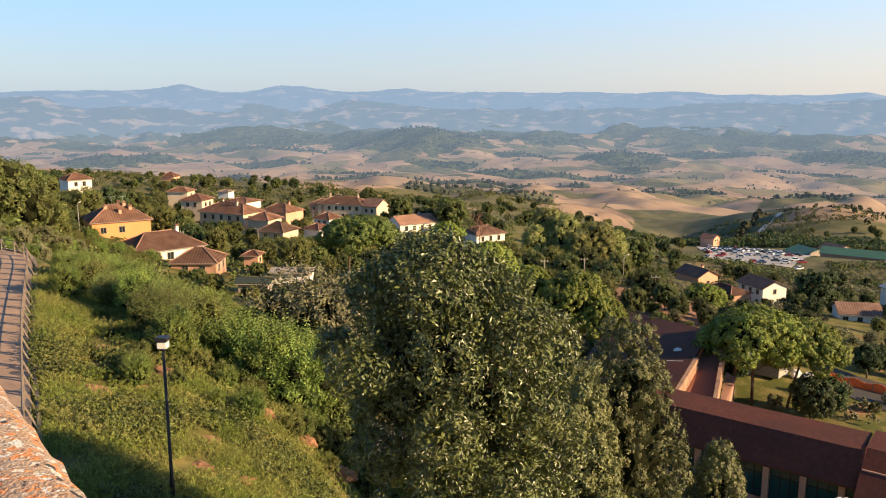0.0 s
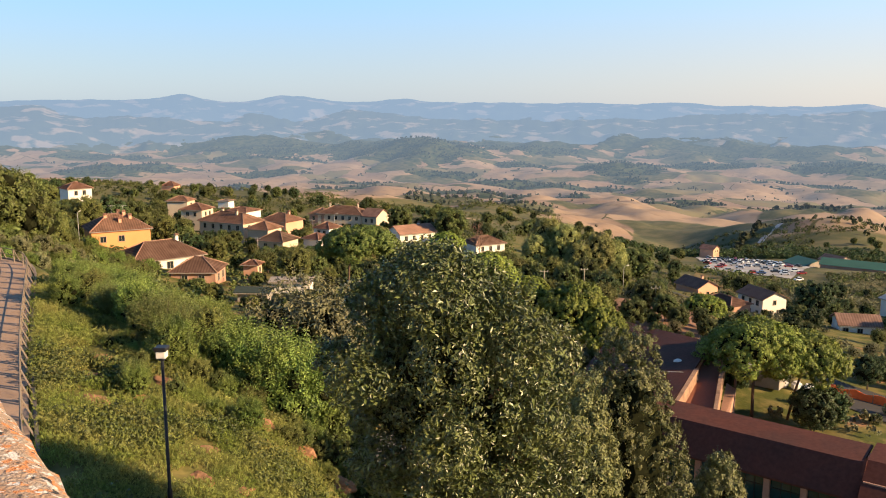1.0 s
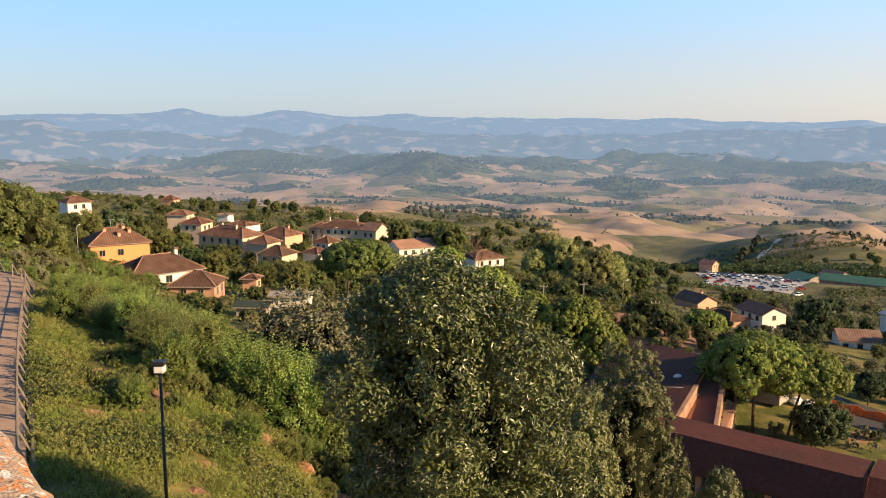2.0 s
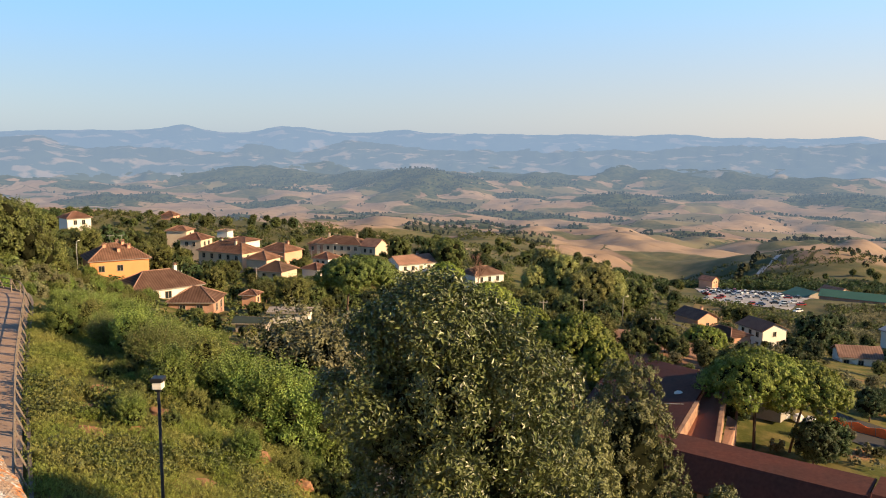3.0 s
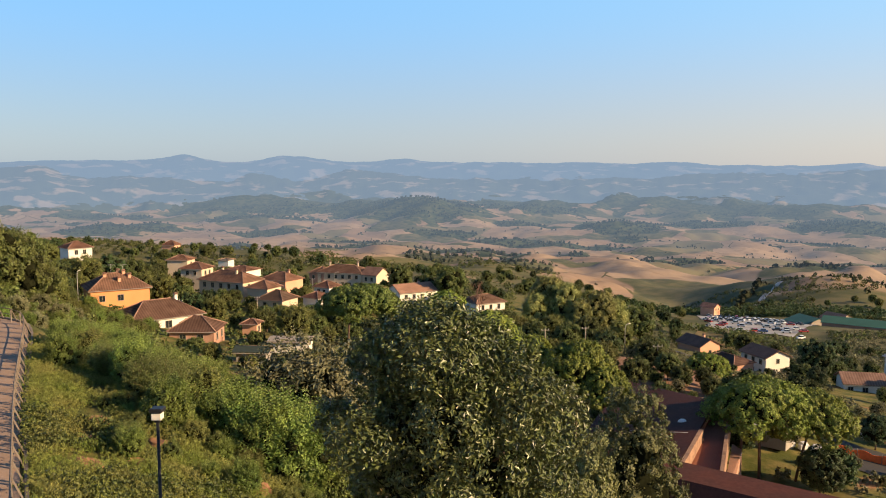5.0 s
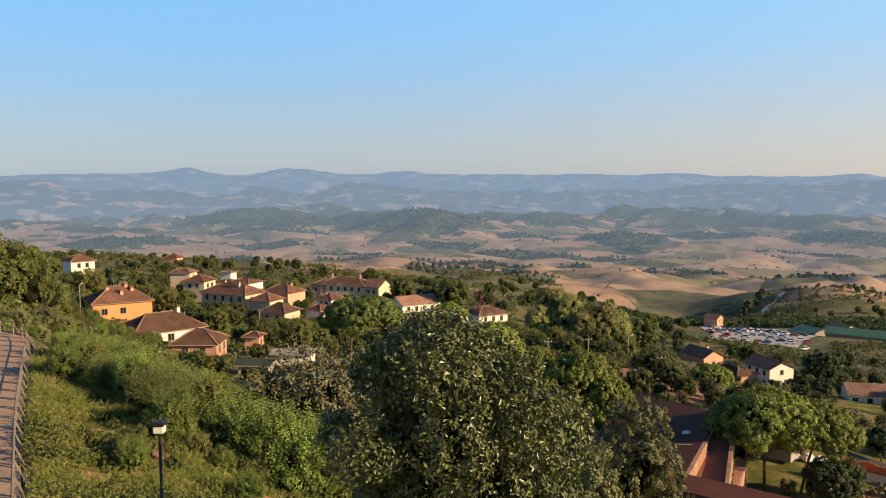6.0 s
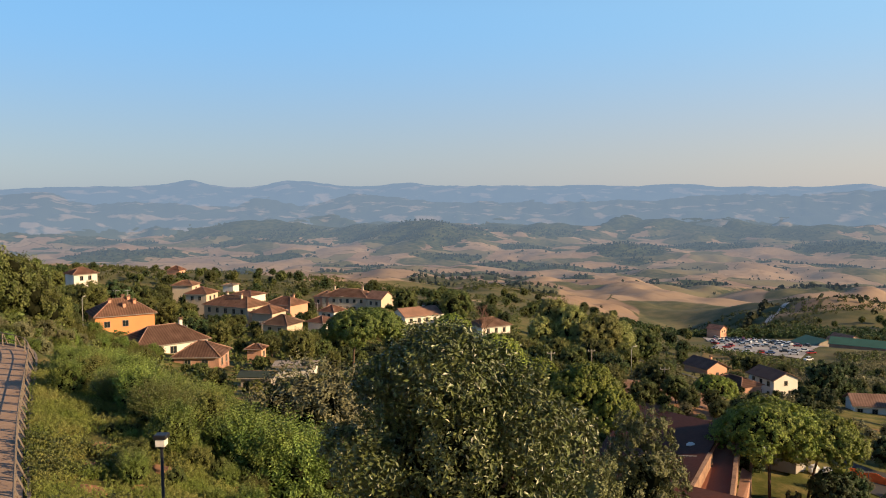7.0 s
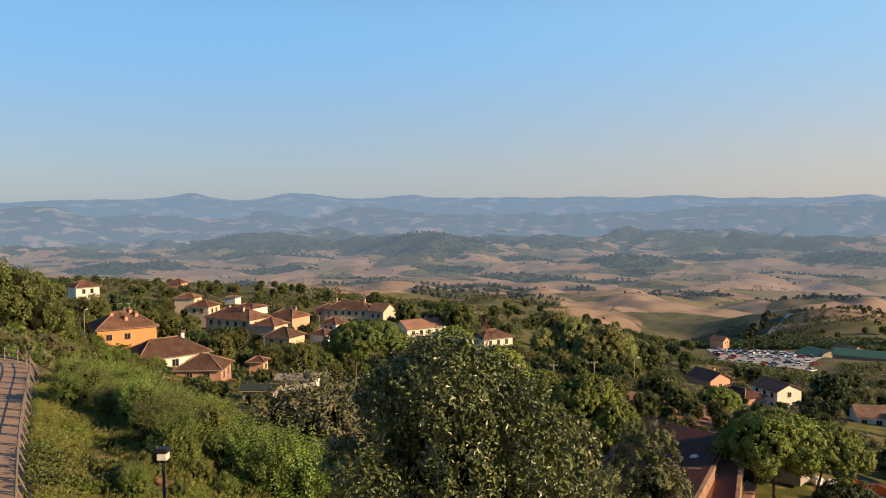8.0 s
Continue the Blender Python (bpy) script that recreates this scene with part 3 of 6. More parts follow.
def core(blobs, k, seed):
    """The dense inside of a crown: rough low lumps within the blobs, coloured near-black for its shade."""
    verts, faces = [], []
    for n, (cx, cy, cz, rx, ry, rz) in enumerate(blobs):
        bm = bmesh.new()
        bmesh.ops.create_icosphere(bm, subdivisions=2, radius=1.0)
        o = len(verts)
        for v in bm.verts:
            q = 1 + 0.25 * noise.noise(v.co * 1.7 + Vector((seed, n, 0)))
            verts.append((cx + v.co.x * rx * k * q, cy + v.co.y * ry * k * q, cz + v.co.z * rz * k * q))
        faces += [tuple(o + w.index for w in f.verts) for f in bm.faces]
        bm.free()
    return verts, faces


def crown_mesh(name, blobs, count, size, material, seed, parent, inner=None, k=0.52, label="", sprays=(0, 0, 0), heart=None, **kw):
    v, f = leaf_cloud(blobs, count, size, seed, **kw)
    if sprays[0]:
        v2, f2 = shoots(blobs, *sprays, seed)
        v, f = np.concatenate([v, v2]), np.concatenate([f, f2 + len(v)])
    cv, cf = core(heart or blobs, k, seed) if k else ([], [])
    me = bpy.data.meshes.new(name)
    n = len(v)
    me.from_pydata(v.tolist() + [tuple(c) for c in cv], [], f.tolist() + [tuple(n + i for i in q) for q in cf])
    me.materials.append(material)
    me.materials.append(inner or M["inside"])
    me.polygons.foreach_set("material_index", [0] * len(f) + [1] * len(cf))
    ob = new(name, me)
    ob.parent = parent
    if label:
        tagged(ob, label)
    return ob


def lumpy(seed, w, h, z0, n, flat=1.0, sub=0.45):
    """Blobs of a rounded crown of width w between z0 and z0 + h."""
    g = random.Random(seed)
    cz, r = z0 + h / 2, w / 2
    blobs = [(0, 0, cz, r * 0.68, r * 0.68, h * 0.36)]
    for i in range(n):
        a = 2.399 * i + g.uniform(-0.4, 0.4)
        u = -0.85 + 1.75 * (i + 0.5) / n
        q = math.sqrt(max(0.05, 1 - min(1, abs(u)) ** 2))
        k = sub * g.uniform(0.75, 1.2)
        blobs.append((math.cos(a) * q * r * (1 - k * 0.75), math.sin(a) * q * r * (1 - k * 0.75), cz + u * h * 0.5 * (1 - k * 0.7), r * k, r * k, min(h * 0.5 * k * 1.1, r * k) * flat))
    return blobs


def envelope(profile, n, r0, r1, seed, stretch=1.0, squash=1.0, rag=0.12):
    """Many small lobes over the outside of a crown whose profile lists (height, half width, sideways shift)."""
    g = random.Random(seed)
    z0, z1 = profile[0][0], profile[-1][0]

    def at(z):
        for (a, wa, sa), (b, wb, sb) in zip(profile, profile[1:]):
            if a <= z <= b:
                t = (z - a) / (b - a)
                return wa + (wb - wa) * t, sa + (sb - sa) * t
        return profile[-1][1:]
    out = []
    for i in range(n):
        z = z0 + (z1 - z0) * ((i + g.random()) / n)
        w, shift = at(z)
        r = g.uniform(r0, r1) * min(1, 0.45 + w / (3 * r1))
        a = 2.399 * i + g.uniform(-0.5, 0.5)
        q = max(0.0, w - r * 0.8) * g.uniform(1 - 3 * rag, 1 + rag)
        out.append((math.cos(a) * q + shift, math.sin(a) * q * squash, z, r, r, r * stretch))
    return out


def tree(name, x, y, label, category, material, width, height, stem, seed, leaves, size, n=9, bark="bark", group="", flat=1.0, lean=0.0, rz=0.0, sink=0.15, **kw):
    """A tree at x, y on the ground: trunk with limbs, and a crown from stem height to the top."""
    t = root(name, x, y, land(x, y) - sink, rz, label, category, group)
    blobs = lumpy(seed, width, height - stem, stem, n, flat)
    g = random.Random(seed + 1)
    tr = max(0.05, height * 0.022)
    top = stem + (height - stem) * 0.6
    v, f = tube([(0, 0, 0), (g.uniform(-.1, .1), g.uniform(-.1, .1), stem * 0.5), (lean * 0.5, 0, stem), (lean, 0, top)], [tr * 1.35, tr, tr * 0.8, tr * 0.25], 7)
    for cx, cy, cz, *_ in blobs[1:6]:
        v2, f2 = tube([(lean * 0.4, 0, stem * 0.85), (cx * 0.45, cy * 0.45, (stem + cz) / 2), (cx * 0.9, cy * 0.9, cz)], [tr * 0.55, tr * 0.4, tr * 0.12], 5)
        f += [tuple(i + len(v) for i in q) for q in f2]
        v += v2
    mesh_object("trunk", v, f, M[bark], t, smooth=True)
    crown_mesh("crown", blobs, leaves, size, material, seed, t, **kw)
    return t


def copy_at(src, x, y, rz=0.0, s=1.0, sink=0.15, label=""):
    c = copy_thing(src, pose(x, y, land(x, y) - sink, 0, 0, rz))
    c.scale = (s, s, s)
    if label:
        tagged(c, label)
    return c


def polar(az, d):
    return d * math.sin(radians(az)), d * math.cos(radians(az))


# the large leafy tree below the terrace
def big_tree():
    x, y = 0.0, 19.6
    z = land(x, y)
    t = root("broadleaf_tree", x, y, z, 0, "large broadleaf tree with glossy green leaves and brown trunk", "tree")
    top = -3.65 - z
    profile = [(top - 8.6, 0.9, 2.2), (top - 7.2, 1.25, 2.05), (top - 6.4, 1.55, 1.8), (top - 5.6, 2.15, 1.15), (top - 4.6, 2.85, 0.6), (top - 3.4, 3.2, 0.17), (top - 2.7, 3.05, 0.2), (top - 2.1, 2.7, 0.12),
               (top - 1.4, 2.15, 0.06), (top - 0.9, 1.7, -0.1), (top - 0.55, 1.3, -0.2), (top - 0.3, 0.55, -0.3)]
    blobs = envelope(profile, 90, 0.42, 0.95, 12, 0.9, squash=0.74, rag=0.20)
    blobs += [(-1.6, -0.4, top - 5.3, 0.65, 0.6, 0.6), (-1.25, -0.5, top - 6.0, 0.5, 0.5, 0.5), (-1.75, -0.3, top - 1.05, 0.5, 0.5, 0.4)]
    heart = [(0.4, 0.3, top - 3.9, 2.2, 1.5, 1.3), (0, 0.25, top - 2.6, 1.65, 1.25, 1.2)]
    tube_object("trunk", [(0.6, 0, -0.4), (0.5, 0, top - 10), (0.30, -0.35, top - 6.4), (0.25, -0.3, top - 5.2), (0.1, 0.0, top - 3.4), (0, 0, top - 1.6)], [0.30, 0.24, 0.17, 0.15, 0.11, 0.04], M["bark"], t, sides=10)
    tube_object("limb", [(0.40, -0.2, top - 7.6), (0.8, -0.6, top - 6.4), (1.4, -0.7, top - 5.4), (2.0, -0.5, top - 4.2)], [0.14, 0.12, 0.09, 0.04], M["bark"], t, sides=8)
    for k, (cx, cy, cz, *_) in enumerate(blobs[4::7]):
        s = top - 8.4 + 0.45 * k % 4.5
        tube_object("limb", [(0.3, -0.1, s), (cx * 0.35, cy * 0.35, s + (cz - s) * 0.45), (cx * 0.85, cy * 0.85, cz)], [0.10, 0.075, 0.022], M["bark"], t, sides=7)
    crown_mesh("crown", blobs, 92000, 0.125, M["leaf_big"], 5, t, k=0.9, clump=26, spread=0.44, shell=0.58, aspect=0.42, sprays=(2200, 0.40, 0.14), heart=heart, jitter=0.55)
    return t


big_tree()


def conical_oak(x, y, w, top, seed, label, lean=0.0):
    """A dense upright holm oak, widest low down."""
    z = land(x, y)
    t = root("holm_oak", x, y, z - 0.2, 0, label, "tree", "holm oaks beside the leafy tree")
    h = top - z
    profile = [(0.3, 0.30 * w, 0), (h * 0.16, 0.46 * w, 0), (h * 0.40, 0.50 * w, 0.1), (h * 0.66, 0.41 * w, -0.1), (h * 0.84, 0.28 * w, -0.2), (h - 0.6, 0.17 * w, -0.1)]
    blobs = envelope(profile, 170, 0.32, 0.60, seed, 2.3, rag=0.10)
    heart = [(0, 0, h * 0.33, w * 0.37, w * 0.37, h * 0.29), (0, 0, h * 0.62, w * 0.27, w * 0.27, h * 0.25)]
    tube_object("trunk", [(0, 0, -0.3), (0.05, 0, h * 0.4), (lean * 0.8, 0, h * 0.85)], [0.24, 0.17, 0.04], M["bark_grey"], t)
    crown_mesh("crown", blobs, 92000, 0.13, M["leaf_oak"], seed, t, k=1.0, clump=36, spread=0.44, shell=0.78, aspect=0.6, sprays=(1500, 0.40, 0.10), heart=heart, jitter=0.24)
    return t


conical_oak(9.1, 38.2, 6.8, -10.5, 3, "tall dense holm oak with grey-green foliage")
conical_oak(6.3, 34.6, 4.4, -11.7, 8, "slender holm oak with dense grey-green foliage")
conical_oak(14.6, 40.0, 4.3, -17.9, 6, "short dark holm oak beside the road")
# ---- houses ----
def window(parent, x, y, z, w, h, ry, shutters=False, pane="glass", frame_mat="concrete"):
    """A window on a wall at x, y, z of its parent, the wall facing the way ry (degrees from -y, anticlockwise)."""
    a = radians(ry)
    fr = new("window", None)
    fr.parent = parent
    fr.empty_display_size = 0.2
    fr.matrix_basis = Matrix.Translation((x, y, z)) @ Matrix.Rotation(a, 4, "Z")
    bm = bmesh.new()
    for sx in (-1, 1):
        add_box(bm, sx * (w / 2 + 0.04), -0.03, 0, 0.08, 0.10, h + 0.16)
    add_box(bm, 0, -0.03, h / 2 + 0.04, w, 0.10, 0.08)
    add_box(bm, 0, -0.06, -h / 2 - 0.04, w + 0.2, 0.18, 0.08)
    add_box(bm, 0, -0.02, 0, 0.05, 0.06, h)
    part("window_frame", bm, M[frame_mat], fr)
    box("pane", 0, 0.0, 0, w, 0.03, h, M[pane], fr)
    if shutters:
        for sx in (-1, 1):
            box("shutter", sx * (w * 0.75 + 0.1), -0.05, 0, w * 0.48, 0.05, h, M["shutter"], fr)
    return fr


def roof_mesh(w, d, h, over, kind, thick=0.16):
    """A tiled roof over w by d, its eaves at z = 0; the ridge runs along x."""
    W, D = w / 2 + over, d / 2 + over
    drop = -h * over / (d / 2)
    rx = 0 if kind == "hip" and W <= D else (W - D * 0.9 if kind == "hip" else W)
    bm = bmesh.new()
    low = [bm.verts.new(p) for p in ((-W, -D, drop), (W, -D, drop), (W, D, drop), (-W, D, drop))]
    top = [bm.verts.new((-rx, 0, h)), bm.verts.new((rx, 0, h))]
    bm.faces.new((low[0], low[1], top[1], top[0]))
    bm.faces.new((low[2], low[3], top[0], top[1]))
    bm.faces.new((low[1], low[2], top[1]))
    bm.faces.new((low[3], low[0], top[0]))
    if kind != "hip":
        bm.faces.ensure_lookup_table()
        bmesh.ops.delete(bm, geom=bm.faces[2:], context="FACES_ONLY")
    bmesh.ops.solidify(bm, geom=bm.faces[:], thickness=-thick)
    bmesh.ops.recalc_face_normals(bm, faces=bm.faces[:])
    return bm


HOUSES = []       # bearing, half width in degrees, distance, and how far below the eye its walls should stay in sight


def house(name, az, d, w, dep, eave, roof_h, rz, walls, tiles, label, kind="hip", over=0.5, front=(), side=(), chimneys=(), side_left=(), category="house", seen=0.55):
    """A house on the ground: rz turns its front away from the viewer's bearing; eave: the height of its eaves.
    front, side: windows as (across, below the eaves, width, height, shutters)."""
    x, y = polar(az, d)
    base = land(x, y) - 0.3
    wall_h = max(2.4, eave - base)
    HOUSES.append((az, math.degrees(math.atan2(0.62 * w, d)), d, math.degrees(math.atan2(-(base + wall_h * seen), d * math.cos(radians(az))))))
    t = root(name, x, y, base, -az + rz, label, category, "houses of the village")
    bm = bmesh.new()
    foot = 3.0
    add_box(bm, 0, 0, (wall_h - foot) / 2, w, dep, wall_h + foot)
    if kind == "gable":
        vs = [bm.verts.new(p) for p in ((-w / 2, -dep / 2, wall_h), (-w / 2, dep / 2, wall_h), (-w / 2, 0, wall_h + roof_h), (w / 2, -dep / 2, wall_h), (w / 2, dep / 2, wall_h), (w / 2, 0, wall_h + roof_h))]
        bm.faces.new((vs[0], vs[2], vs[1]))
        bm.faces.new((vs[3], vs[4], vs[5]))
    part("wall", bm, M[walls], t)
    r = part("roof", roof_mesh(w, dep, roof_h, over, kind), M[tiles], t)
    r.location = (0, 0, wall_h + 0.02)
    W, D = w / 2 + over, dep / 2 + over
    rx = (W - D * 0.9 if W > D else 0) if kind == "hip" else W
    tube_object("ridge_tiles", [(-rx, 0, wall_h + roof_h + 0.10), (rx + 0.01, 0, wall_h + roof_h + 0.10)], [0.10, 0.10], M["ridge"], t, sides=6)
    if kind == "hip":
        low = wall_h - roof_h * over / (dep / 2) + 0.10
        for sx in (-1, 1):
            for sy in (-1, 1):
                tube_object("hip_tiles", [(sx * rx, 0, wall_h + roof_h + 0.08), (sx * W, sy * D, low)], [0.10, 0.10], M["ridge"], t, sides=6)
    for sy in (-1, 1):
        box("gutter", 0, sy * (D + 0.05), wall_h - roof_h * over / (dep / 2) - 0.02, 2 * W, 0.12, 0.12, M["concrete"], t)
    for cx, cz, ww, wh, sh in front:
        window(t, cx, -dep / 2, wall_h - cz, ww, wh, 0, sh)
    for cx, cz, ww, wh, sh in side:
        window(t, w / 2, cx, wall_h - cz, ww, wh, 90, sh)
    for cx, cz, ww, wh, sh in side_left:
        window(t, -w / 2, cx, wall_h - cz, ww, wh, -90, sh)
    for cx, cy, ch in chimneys:
        zc = wall_h + roof_h * max(0.1, 1 - abs(cy) / (dep / 2))
        st = box("chimney", cx, cy, zc + ch / 2 - 0.3, 0.6, 0.6, ch + 0.6, M["pink" if walls == "yellow" else walls], t)
        box("chimney_cap", cx, cy, zc + ch + 0.16, 0.85, 0.85, 0.12, M[tiles], st)
        box("chimney_cap", cx, cy, zc + ch + 0.42, 0.7, 0.7, 0.10, M[tiles], st)
    return t


def row(n, span, z, w, h, sh=False):
    """n windows evenly spaced over a span."""
    return [(-span / 2 + span * (i + 0.5) / n, z, w, h, sh) for i in range(n)]


house("yellow_house", -21.9, 189, 11.8, 9.5, -26.1, 2.7, 10, "yellow", "tile", "ochre-yellow house with hipped terracotta roof and chimneys", seen=0.25, front=row(3, 11, 2.0, 1.1, 1.2)[:2], side=row(2, 8, 1.9, 1.0, 1.2),
      chimneys=((-2.4, -0.9, 0.4), (0.2, -2.6, 0.6), (1.5, -0.4, 0.5), (2.5, -1.6, 0.5), (0.6, 0.6, 0.7)))
house("low_house", -19.4, 166, 14.0, 9.5, -29.2, 2.6, 24, "white", "tile_brown", "low white house with brown hipped roof", seen=0.25, front=row(3, 12, 1.5, 1.2, 1.3), side=row(2, 8, 1.5, 1.1, 1.3), chimneys=((4.2, 1.0, 1.0),))
house("brick_house", -16.9, 151, 7.8, 7.2, -28.9, 1.9, -16, "brick", "tile_brown", "brick house with brown hipped roof", seen=0.25, front=row(2, 6, 1.4, 1.0, 1.2), side=row(2, 6, 1.4, 1.0, 1.2))
house("white_house", -24.2, 278, 7.2, 6.5, -25.6, 1.6, 22, "white", "tile", "white two-storey house with terracotta roof", front=row(2, 5, 1.5, 0.9, 1.3), side=row(2, 5, 1.5, 0.9, 1.3, True) + row(2, 5, 4.2, 0.9, 1.4))
house("long_house", -14.6, 240, 16, 8.5, -32.6, 2.2, -42, "cream", "tile", "long cream house with red tiled roof", front=row(5, 15, 1.5, 0.9, 1.3) + row(5, 15, 4.0, 0.9, 1.3), side=row(2, 7, 1.5, 0.9, 1.3), chimneys=((-4, 1, 1.0), (3, -1, 1.0)))
house("end_house", -12.4, 228, 6.5, 6.5, -33.3, 1.8, -35, "cream", "tile", "cream end house with tiled hipped roof", side=row(1, 4, 1.6, 0.9, 1.2))
house("cream_house", -16.8, 262, 7.0, 7.0, -31.6, 1.7, -30, "cream", "tile", "cream house with tiled hipped roof", front=row(2, 5, 1.5, 0.9, 1.2), side=row(2, 5, 1.5, 0.9, 1.2))
house("small_house", -17.8, 290, 7, 6, -32.0, 1.3, -25, "cream", "tile", "small cream house with low tiled roof", side=row(1, 3, 1.5, 0.9, 1.1))
house("hilltop_house", -18.4, 420, 6.5, 6, -39.0, 1.8, -30, "pink", "tile", "small pink house on the hill crest", side=row(1, 3, 1.5, 0.9, 1.1))
house("white_terrace_house", -13.8, 300, 9.5, 8, -37.4, 1.2, -40, "white", "tile", "white terraced house with low roof", front=row(3, 8, 1.5, 0.9, 1.2))
house("pale_cottage", -14.9, 330, 4.5, 4.5, -37.2, 0.6, -30, "white", "concrete", "small pale cottage with flat grey roof")
house("red_roof_house", -11.2, 255, 10, 8, -34.9, 1.9, -42, "pink", "tile", "pink house with red tiled roof", front=row(3, 9, 1.6, 0.9, 1.2), chimneys=((2, 1, 0.8),))
house("apartment_block", -6.9, 303, 17, 10, -39.2, 2.2, -22, "cream", "tile_brown", "three-storey cream apartment block with brown roof", seen=0.25, front=row(6, 16, 1.6, 0.9, 1.3) + row(6, 16, 4.3, 0.9, 1.3), side=row(2, 8, 1.6, 0.9, 1.3), chimneys=((-6, 1, 1.2), (5, 1, 1.2)))
house("gabled_wing", -4.75, 297, 6.5, 8, -39.6, 2.2, -35, "cream", "tile_brown", "gabled apartment wing with bright white end wall", kind="gable", front=row(2, 5, 1.7, .9, 1.3))
house("brick_wing", -8.4, 306, 6, 9, -39.6, 1.8, -30, "brick", "tile_brown", "brick wing of the apartment block", front=row(2, 5, 1.7, .9, 1.3))
house("low_terrace", -4.9, 275, 8, 5, -42.0, 1.2, -30, "pink", "tile", "low terrace with red tiled roof", category="outbuilding")
house("brown_roof_house", -11.5, 214, 7.5, 7, -34.3, 1.9, -35, "cream", "tile_grey", "cream house with dark tiled roof", front=row(2, 6, 1.5, 0.9, 1.2))
house("white_annex", -8.8, 218, 5.0, 5.5, -34.8, 1.2, -40, "white", "tile", "small white annex with tiled roof", side=row(1, 4, 1.8, 0.9, 1.2))
house("corner_house", -8.1, 246, 5.6, 5.6, -36.2, 1.5, -38, "white", "tile", "white corner house with red tiled roof", front=row(2, 4, 1.5, 0.9, 1.2), side=row(1, 4, 1.5, 0.9, 1.2))
house("terrace_house", -2.2, 254, 12.5, 8.5, -39.0, 1.9, 28, "white", "tile", "white house with long terracotta roof", front=row(4, 11, 1.5, 0.9, 1.3), side=row(2, 7, 1.5, 0.9, 1.4), seen=0.25, kind="gable", chimneys=((3, 1, 0.7),))
house("plain_house", 2.9, 234, 9.5, 7.5, -39.0, 1.8, 32, "white", "tile_brown", "white house with brown tiled roof", seen=0.25, front=row(3, 8, 1.4, 0.8, 1.3), side=row(3, 7, 1.4, 0.8, 1.4))
house("pink_house", 17.6, 258, 10, 7.5, -54.0, 1.9, -48, "pink", "tile_grey", "pink house with dark roof", seen=0.25, kind="gable", chimneys=((0, 2, 1.3),), side=row(1, 3, 2.0, 1, 1.2))
house("white_farmhouse", 21.8, 203, 8.6, 6.6, -43.9, 1.4, -50, "white", "tile_grey", "white two-storey farmhouse with dark gabled roof", seen=0.25, kind="gable", front=row(3, 7.6, 1.2, 0.8, 1.1) + row(3, 7.6, 3.6, 0.8, 1.2), side=row(2, 5, 3.4, 0.9, 1.2) + row(1, 4, 1.0, 0.8, 1.0))
house("low_shed", 19.5, 190, 9, 6, -45.5, 1.2, -44, "brick", "tile_brown", "low brick outbuilding with brown roof", category="outbuilding")
house("far_villa", 27.5, 181, 7.5, 6.5, -46.4, 1.4, 15, "white", "tile_brown", "white villa with brown gabled roof", seen=0.25, kind="gable", front=row(3, 8, 1.3, .9, 1.1), side=row(2, 5, 1.3, 0.9, 1.1))
house("roadside_house", 18.3, 520, 9, 7, -86.0, 2.0, -30, "pink", "tile", "pink roadside house with red roof", kind="gable", side=row(2, 5, 1.3, 0.9, 1.1))
house("green_shed", 24.4, 458, 15, 18, -81.6, 2.6, -50, "concrete", "green_roof", "storage shed with green sheet roof", kind="gable", category="shed")
house("long_green_shed", 28.6, 440, 52, 12, -78.6, 2.4, -6, "brick", "green_roof", "long shed with green sheet roof", kind="gable", category="shed")
house("barn", 26.0, 500, 13, 11, -85.5, 2.6, -40, "cream", "tile_brown", "barn with brown gabled roof", kind="gable", category="barn")
house("grey_shed", 30.4, 236, 10, 9, -49.0, 1.6, -46, "white", "steel", "shed with grey sheet roof", kind="gable", category="shed")

house("garden_shed", -10.6, 141, 6.5, 3.6, -29.9, 0.35, -12, "white", "concrete", "low white garden shed with a pale flat roof", kind="gable", category="shed", seen=0.4)
house("garden_hut", -13.3, 165, 2.9, 2.6, -31.2, 0.6, -20, "pink", "tile", "small pink garden hut with a tiled roof", category="shed", seen=0.4, side=row(1, 3, 1.3, 0.8, 1.0))
house("garden_shelter", -13.2, 126, 4.6, 3.2, -28.1, 0.4, -15, "concrete", "shutter", "garden shelter with a dark green sheet roof", kind="gable", category="shed", seen=0.6)


